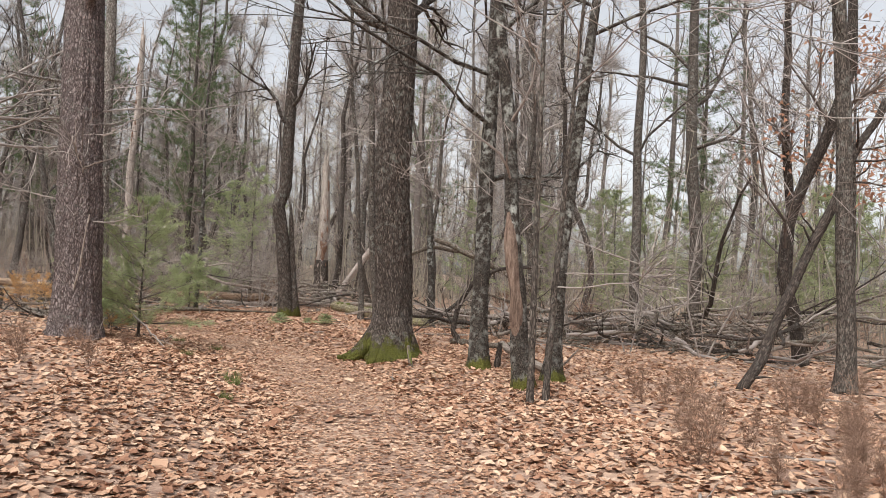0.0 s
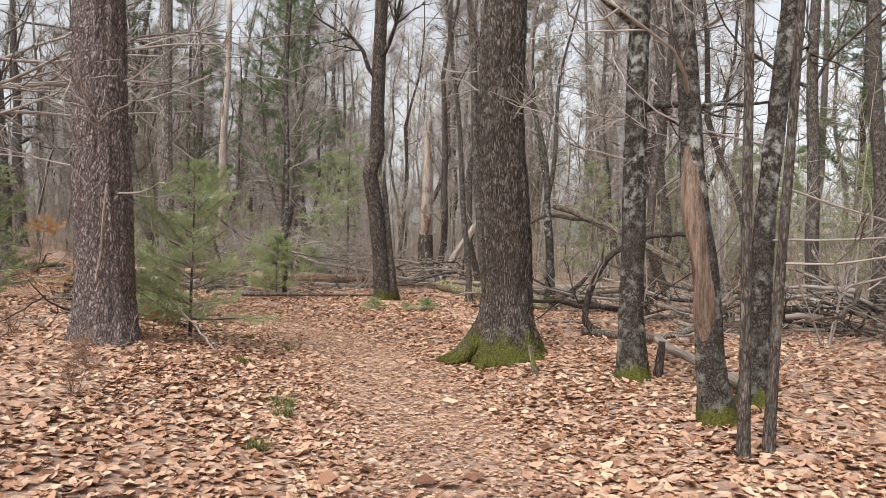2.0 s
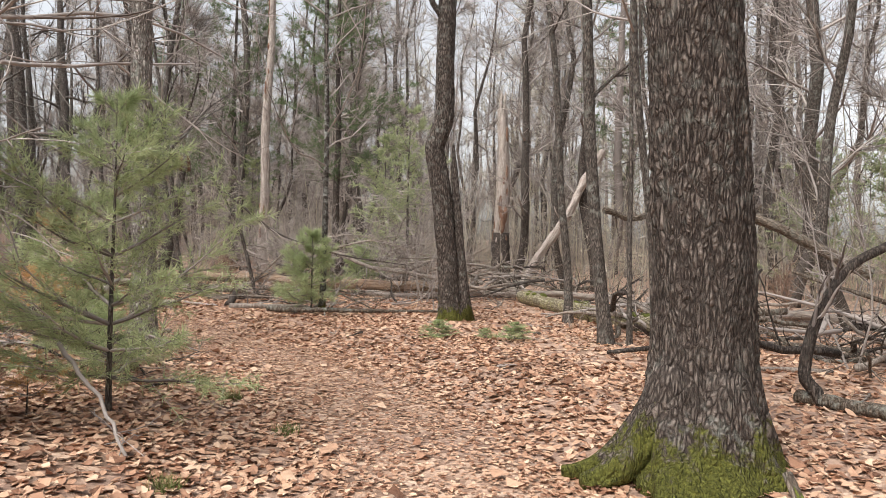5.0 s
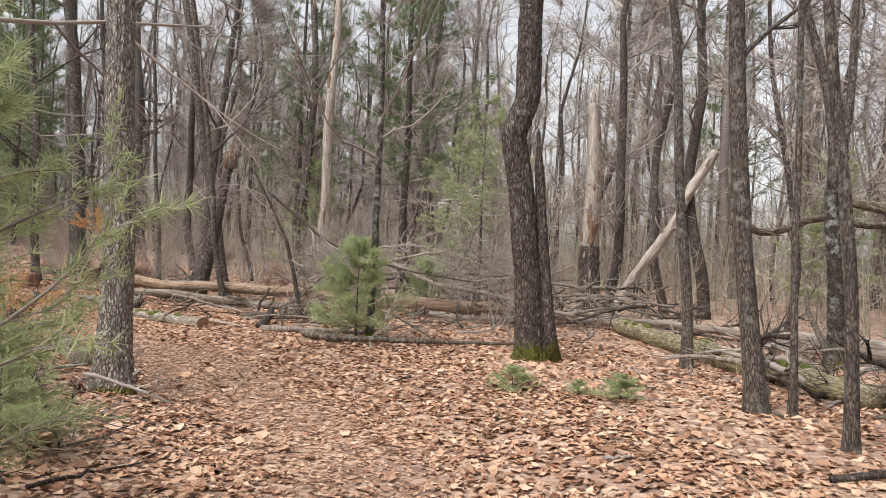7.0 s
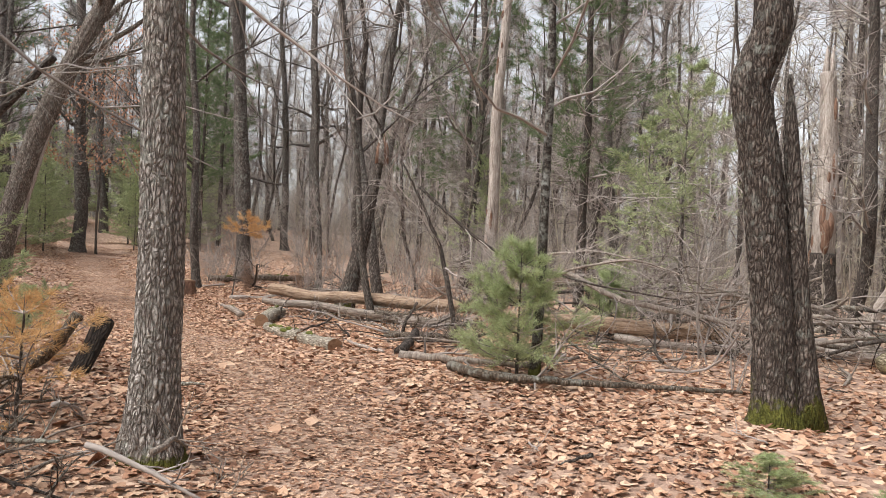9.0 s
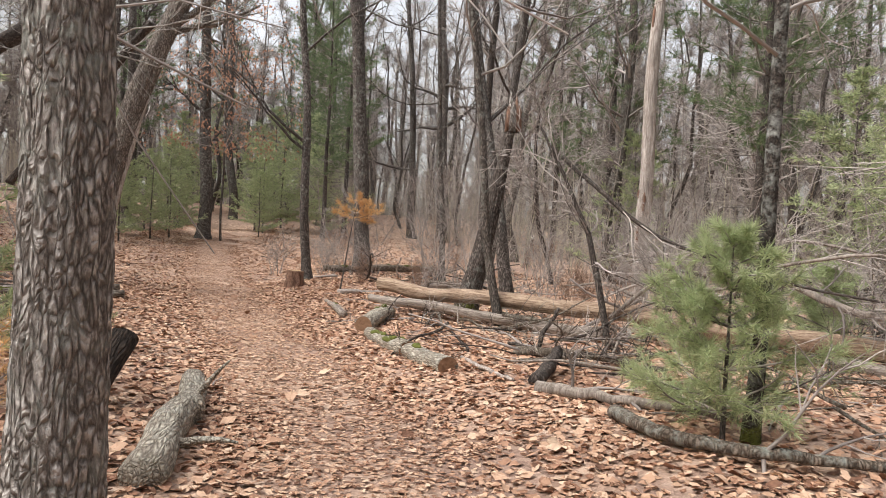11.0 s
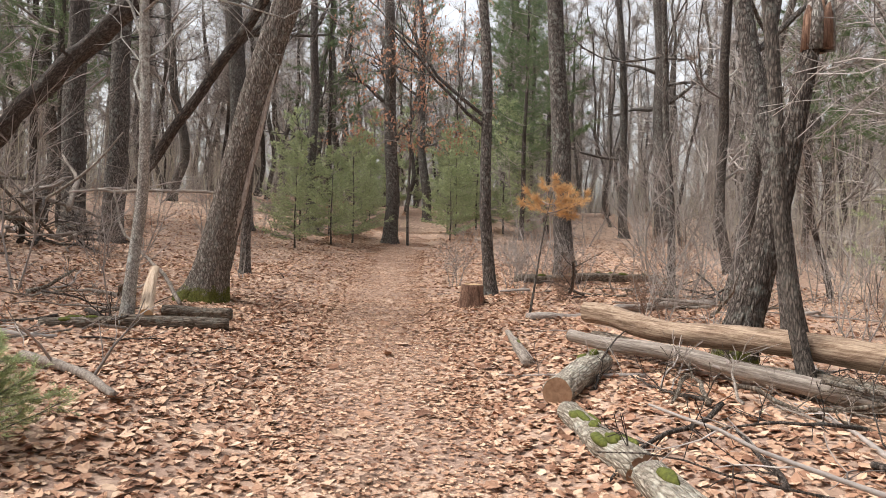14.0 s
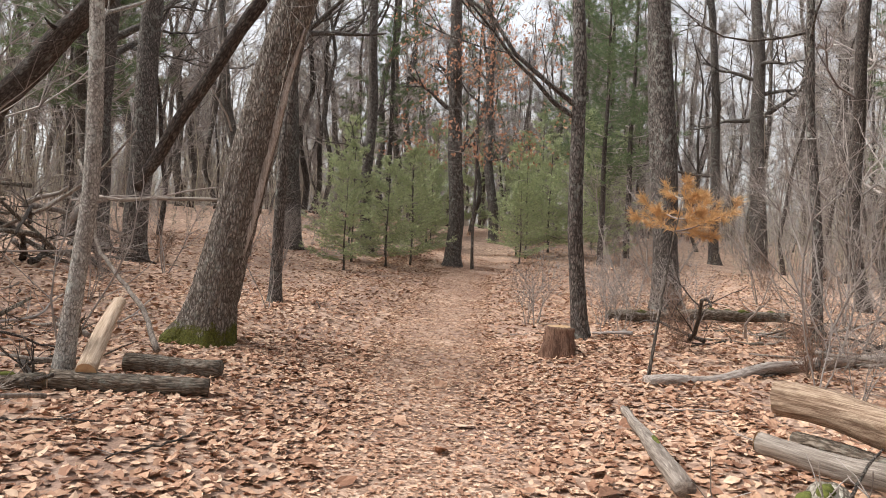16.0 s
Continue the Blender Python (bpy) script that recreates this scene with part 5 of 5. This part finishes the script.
def heap(name, label, box, count, seed, height, thick=0.05, long=2.5):
    """A heap of dead boughs and poles thrown over one another."""
    rnd = np.random.default_rng(seed)
    cx, cy = (box[0] + box[1]) / 2, (box[2] + box[3]) / 2
    root = thing(name, pose(cx, cy, at(cx, cy)), label, "brush pile")
    for k in range(count):
        x, y = rnd.uniform(box[0], box[1]), rnd.uniform(box[2], box[3])
        a = rnd.uniform(0, 6.28)
        ln = long * rnd.uniform(0.4, 1.2)
        z = at(x, y) + rnd.uniform(0.02, 1) ** 1.6 * height
        w = twig_line(rnd, (x, y, z), (math.cos(a), math.sin(a), rnd.normal(0.02, 0.2)), ln, 7, 0.14, -0.01)
        w[:, 2] = np.maximum(w[:, 2], land(w[:, 0], w[:, 1]) + 0.02)
        w -= np.array((cx, cy, at(cx, cy)))
        r = thick * rnd.uniform(0.25, 1.2)
        g = Geo()
        tube(g, w, np.linspace(r, r * 0.4, 8), 7, 0.06, seed + k)
        for _ in range(4):
            i = int(rnd.integers(1, 6))
            spray(g, rnd, w[i], (w[i + 1] - w[i]) * 2 + rnd.normal(0, 0.4, 3) + (0, 0, 0.15), ln * 0.3, r * 0.35, 1, 3, 3, 4, 0.15, 0.0, 0.003)
        part("bough", g, (BARK_DARK, BARK_FALLEN, TWIG, GREY_WOOD)[k % 4], root)
    return root


heap("brush_pile", "long dark heap of dead boughs and poles", (1.6, 4.6, 15.0, 18.5), 60, 140, 0.8, 0.05, 2.8)
heap("brush_pile", "long dark heap of dead boughs and poles", (4.2, 8.5, 13.2, 16.4), 55, 141, 0.9, 0.05, 2.8)
heap("brush_pile", "tangle of grey fallen branches", (-0.8, 1.8, 15.2, 19.0), 46, 142, 0.45, 0.045, 2.4)
heap("brush_pile", "tangle of grey dead branches by a snag", (-8.5, -4.6, 23.5, 26.5), 55, 143, 0.8, 0.04, 2.4)
heap("brush_pile", "tangle of thin dead branches over fallen logs", (-13.5, -8.5, 23.6, 26.0), 50, 144, 0.9, 0.035, 2.4)
heap("brush_pile", "dark heap of dead boughs among trees", (-30, -26, 13.4, 16.6), 60, 145, 1.5, 0.06, 2.6)
heap("brush_pile", "low litter of fallen branches", (-3.6, -0.6, 18.0, 22.0), 40, 146, 0.35, 0.05, 2.2)
heap("brush_pile", "low brush of thin dead twigs", (-15.0, -11.2, 20.6, 22.6), 40, 147, 0.22, 0.02, 1.2)
heap("brush_pile", "low dark brush of dead twigs by fallen logs", (-12.4, -7.6, 20.0, 22.6), 46, 152, 0.25, 0.022, 1.4)
heap("brush_pile", "low brush of thin dead twigs", (-10.5, -8.0, 13.6, 14.6), 34, 148, 0.35, 0.018, 1.0)
heap("brush_pile", "scattered fallen branches on the leaves", (-22.5, -18.4, 13.5, 17.4), 36, 149, 0.2, 0.04, 1.6)
heap("brush_pile", "scattered fallen branches on the leaves", (-22.0, -17.5, 24.0, 28.0), 34, 150, 0.15, 0.03, 1.8)
heap("brush_pile", "low brush of thin dead twigs", (-9.0, -6.4, 10.6, 13.2), 34, 151, 0.4, 0.015, 1.0)

stick_rnd = np.random.default_rng(31)
made = 0
while made < 90:
    x, y = stick_rnd.uniform(-30, 5), stick_rnd.uniform(3, 27)
    d = from_path(x, y)
    if not (0.5 < d < 7) or stick_rnd.uniform() > 0.35 + 0.15 * d:
        continue
    a, ln = stick_rnd.uniform(0, 6.28), stick_rnd.uniform(0.2, 0.9)
    b = stick_rnd.normal(0, 0.06)
    ends = [(x, y), (x + ln * 0.5 * math.cos(a + b), y + ln * 0.5 * math.sin(a + b)), (x + ln * math.cos(a), y + ln * math.sin(a))]
    fallen = stick([lay(*e, 0.03) for e in ends], stick_rnd.uniform(0.006, 0.018), 0.005, "small dead stick on fallen leaves", 2000 + made, (GREY_WOOD, BARK_DARK, TWIG)[made % 3], "fallen_stick", int(stick_rnd.integers(0, 3)), 0, 0.2, "stick")
    tagged(fallen, group="sticks on the ground")
    made += 1


# ---- grass tufts ----
def grass_tuft(x, y, seed, size):
    rnd = np.random.default_rng(seed)
    g = Geo()
    n = 60
    p = np.concatenate((rnd.normal(0, 0.06 * size, (n, 2)), np.zeros((n, 1))), 1)
    needles(g, rnd, p, np.repeat(np.array([[0, 0, 0.9]]), n, 0), 2, 0.16 * size, 0.006, 0.45)
    ob = new("grass_tuft", g.mesh("grass_tuft", GRASS))
    ob.matrix_basis = pose(x, y, at(x, y) + 0.005)
    tagged(ob, "small green grass tuft among dead leaves", "grass", "grass tufts")


for k, (x, y, s) in enumerate(((-3.46, 8.95, 1.0), (-3.3, 8.6, 0.7), (-4.8, 10.6, 0.7), (-3.0, 7.6, 0.7), (-1.4, 2.6, 1.2), (-1.1, 2.5, 1.1), (-1.7, 2.8, 1.0), (-6.0, 12.9, 0.8), (-5.0, 12.2, 0.7))):
    grass_tuft(x, y, 700 + k, s)


# ---- fallen leaves ----
def leaf_template(rnd, fine=True):
    """An oak leaf: midrib with lobed edges, curled; unit length along x."""
    n = 4 if fine else 3
    u = np.linspace(0, 1, n)
    wide = (np.array((0.05, 0.34, 0.27, 0.05)) * rnd.uniform(0.7, 1.3, 4) if fine else np.array((0.08, 0.34, 0.08))) * rnd.uniform(0.8, 1.15)
    curl, fold = rnd.uniform(-0.4, 0.4), rnd.uniform(-0.3, 0.4)
    mid = np.stack((u - 0.5, 0 * u, curl * (u - 0.5) ** 2), -1)
    left = mid + np.stack((0.05 + 0 * u, wide, fold * wide + rnd.normal(0, 0.07, n)), -1)
    right = mid + np.stack((0.05 + 0 * u, -wide, fold * wide + rnd.normal(0, 0.04, n)), -1)
    v = np.concatenate((mid, left, right))
    q = []
    for i in range(n - 1):
        q.append((i, i + 1, n + i + 1, n + i))
        q.append((2 * n + i, 2 * n + i + 1, i + 1, i))
    return v, np.array(q)


def litter(name, label, count, area, keep, rnd, fine, smallest, largest, tilt):
    shapes = [leaf_template(rnd, fine) for _ in range(24)]
    out, total = Geo(), 0
    while total < count:
        x, y = rnd.uniform(area[0], area[1], 40000), rnd.uniform(area[2], area[3], 40000)
        s = off_trail(x, y)
        ok = keep(x, y, s, rnd)
        x, y, s = x[ok], y[ok], s[ok]
        x, y, s = x[:count - total], y[:count - total], s[:count - total]
        z = land(x, y)
        size = rnd.uniform(smallest, largest, len(x)) * (0.58 + 0.42 * ease(0.3, 1.0, np.abs(s) + 0.15 * np.sin(x * 2 + y)))
        a = rnd.uniform(0, 6.28, len(x))
        flat = tilt * (0.45 + 0.55 * ease(0.3, 1.0, np.abs(s)))
        tx, ty = rnd.normal(0, 1, len(x)) * flat, rnd.normal(0, 1, len(x)) * flat
        lift = rnd.uniform(0.004, 0.022, len(x))
        which = rnd.integers(0, len(shapes), len(x))
        for k, (v, q) in enumerate(shapes):
            m = which == k
            n = int(m.sum())
            if not n:
                continue
            c, sn = np.cos(a[m])[:, None], np.sin(a[m])[:, None]
            px, py, pz = v[None, :, 0] * size[m][:, None], v[None, :, 1] * size[m][:, None], v[None, :, 2] * size[m][:, None]
            wx, wy = px * c - py * sn, px * sn + py * c
            wz = pz + wx * tx[m][:, None] + wy * ty[m][:, None]
            w = np.stack((wx + x[m][:, None], wy + y[m][:, None], wz + (z + lift)[m][:, None]), -1)
            out.add(w, (q[None] + (np.arange(n) * len(v))[:, None, None]).reshape(-1, 4))
        total += len(x)
    ob = new(name, out.mesh(name, LEAF, False))
    return tagged(ob, label, "leaves", "", "stuff")


leaf_rnd = np.random.default_rng(17)
litter("leaf_litter", "trodden brown leaf scraps on the trail", 34000, (-48, 3, 1, 34), lambda x, y, s, r: np.abs(s) < 0.9, leaf_rnd, False, 0.04, 0.085, 0.2)
litter("leaf_litter", "thick litter of tan and brown oak leaves", 84000, (-44, 6, 1, 33), lambda x, y, s, r: (np.abs(s) < 2.7) & (r.uniform(0, 1, len(x)) < np.where(x < -22, 0.4, 1.0)), leaf_rnd, True, 0.042, 0.098, 0.2)
litter("leaf_litter", "brown oak leaves under the trees", 104000, (-50, 12, 0, 38), lambda x, y, s, r: (np.abs(s) > 2.5) & (np.abs(s) < 10) & (r.uniform(0, 1, len(x)) < np.where((np.abs(s) < 6) & (x > -28), 1.0, 0.4)), leaf_rnd, False, 0.048, 0.105, 0.27)

one_rnd = np.random.default_rng(23)
LEAF_MESHES = []
for k in range(8):
    v, q = leaf_template(one_rnd)
    g = Geo()
    g.add(v, q)
    LEAF_MESHES.append(g.mesh("leaf", LEAF_SINGLE, False))
made = 0
while made < 300:
    x, y = one_rnd.uniform(-20, 1.5), one_rnd.uniform(2.5, 21)
    if from_path(x, y) > 2.4:
        continue
    ob = new("leaf", LEAF_MESHES[made % 8])
    ob.parent = ground
    ob.matrix_basis = pose(x, y, at(x, y) + 0.036, one_rnd.normal(0, 14), one_rnd.normal(0, 14), one_rnd.uniform(0, 360)) @ Matrix.Scale(one_rnd.uniform(0.10, 0.17), 4)
    made += 1
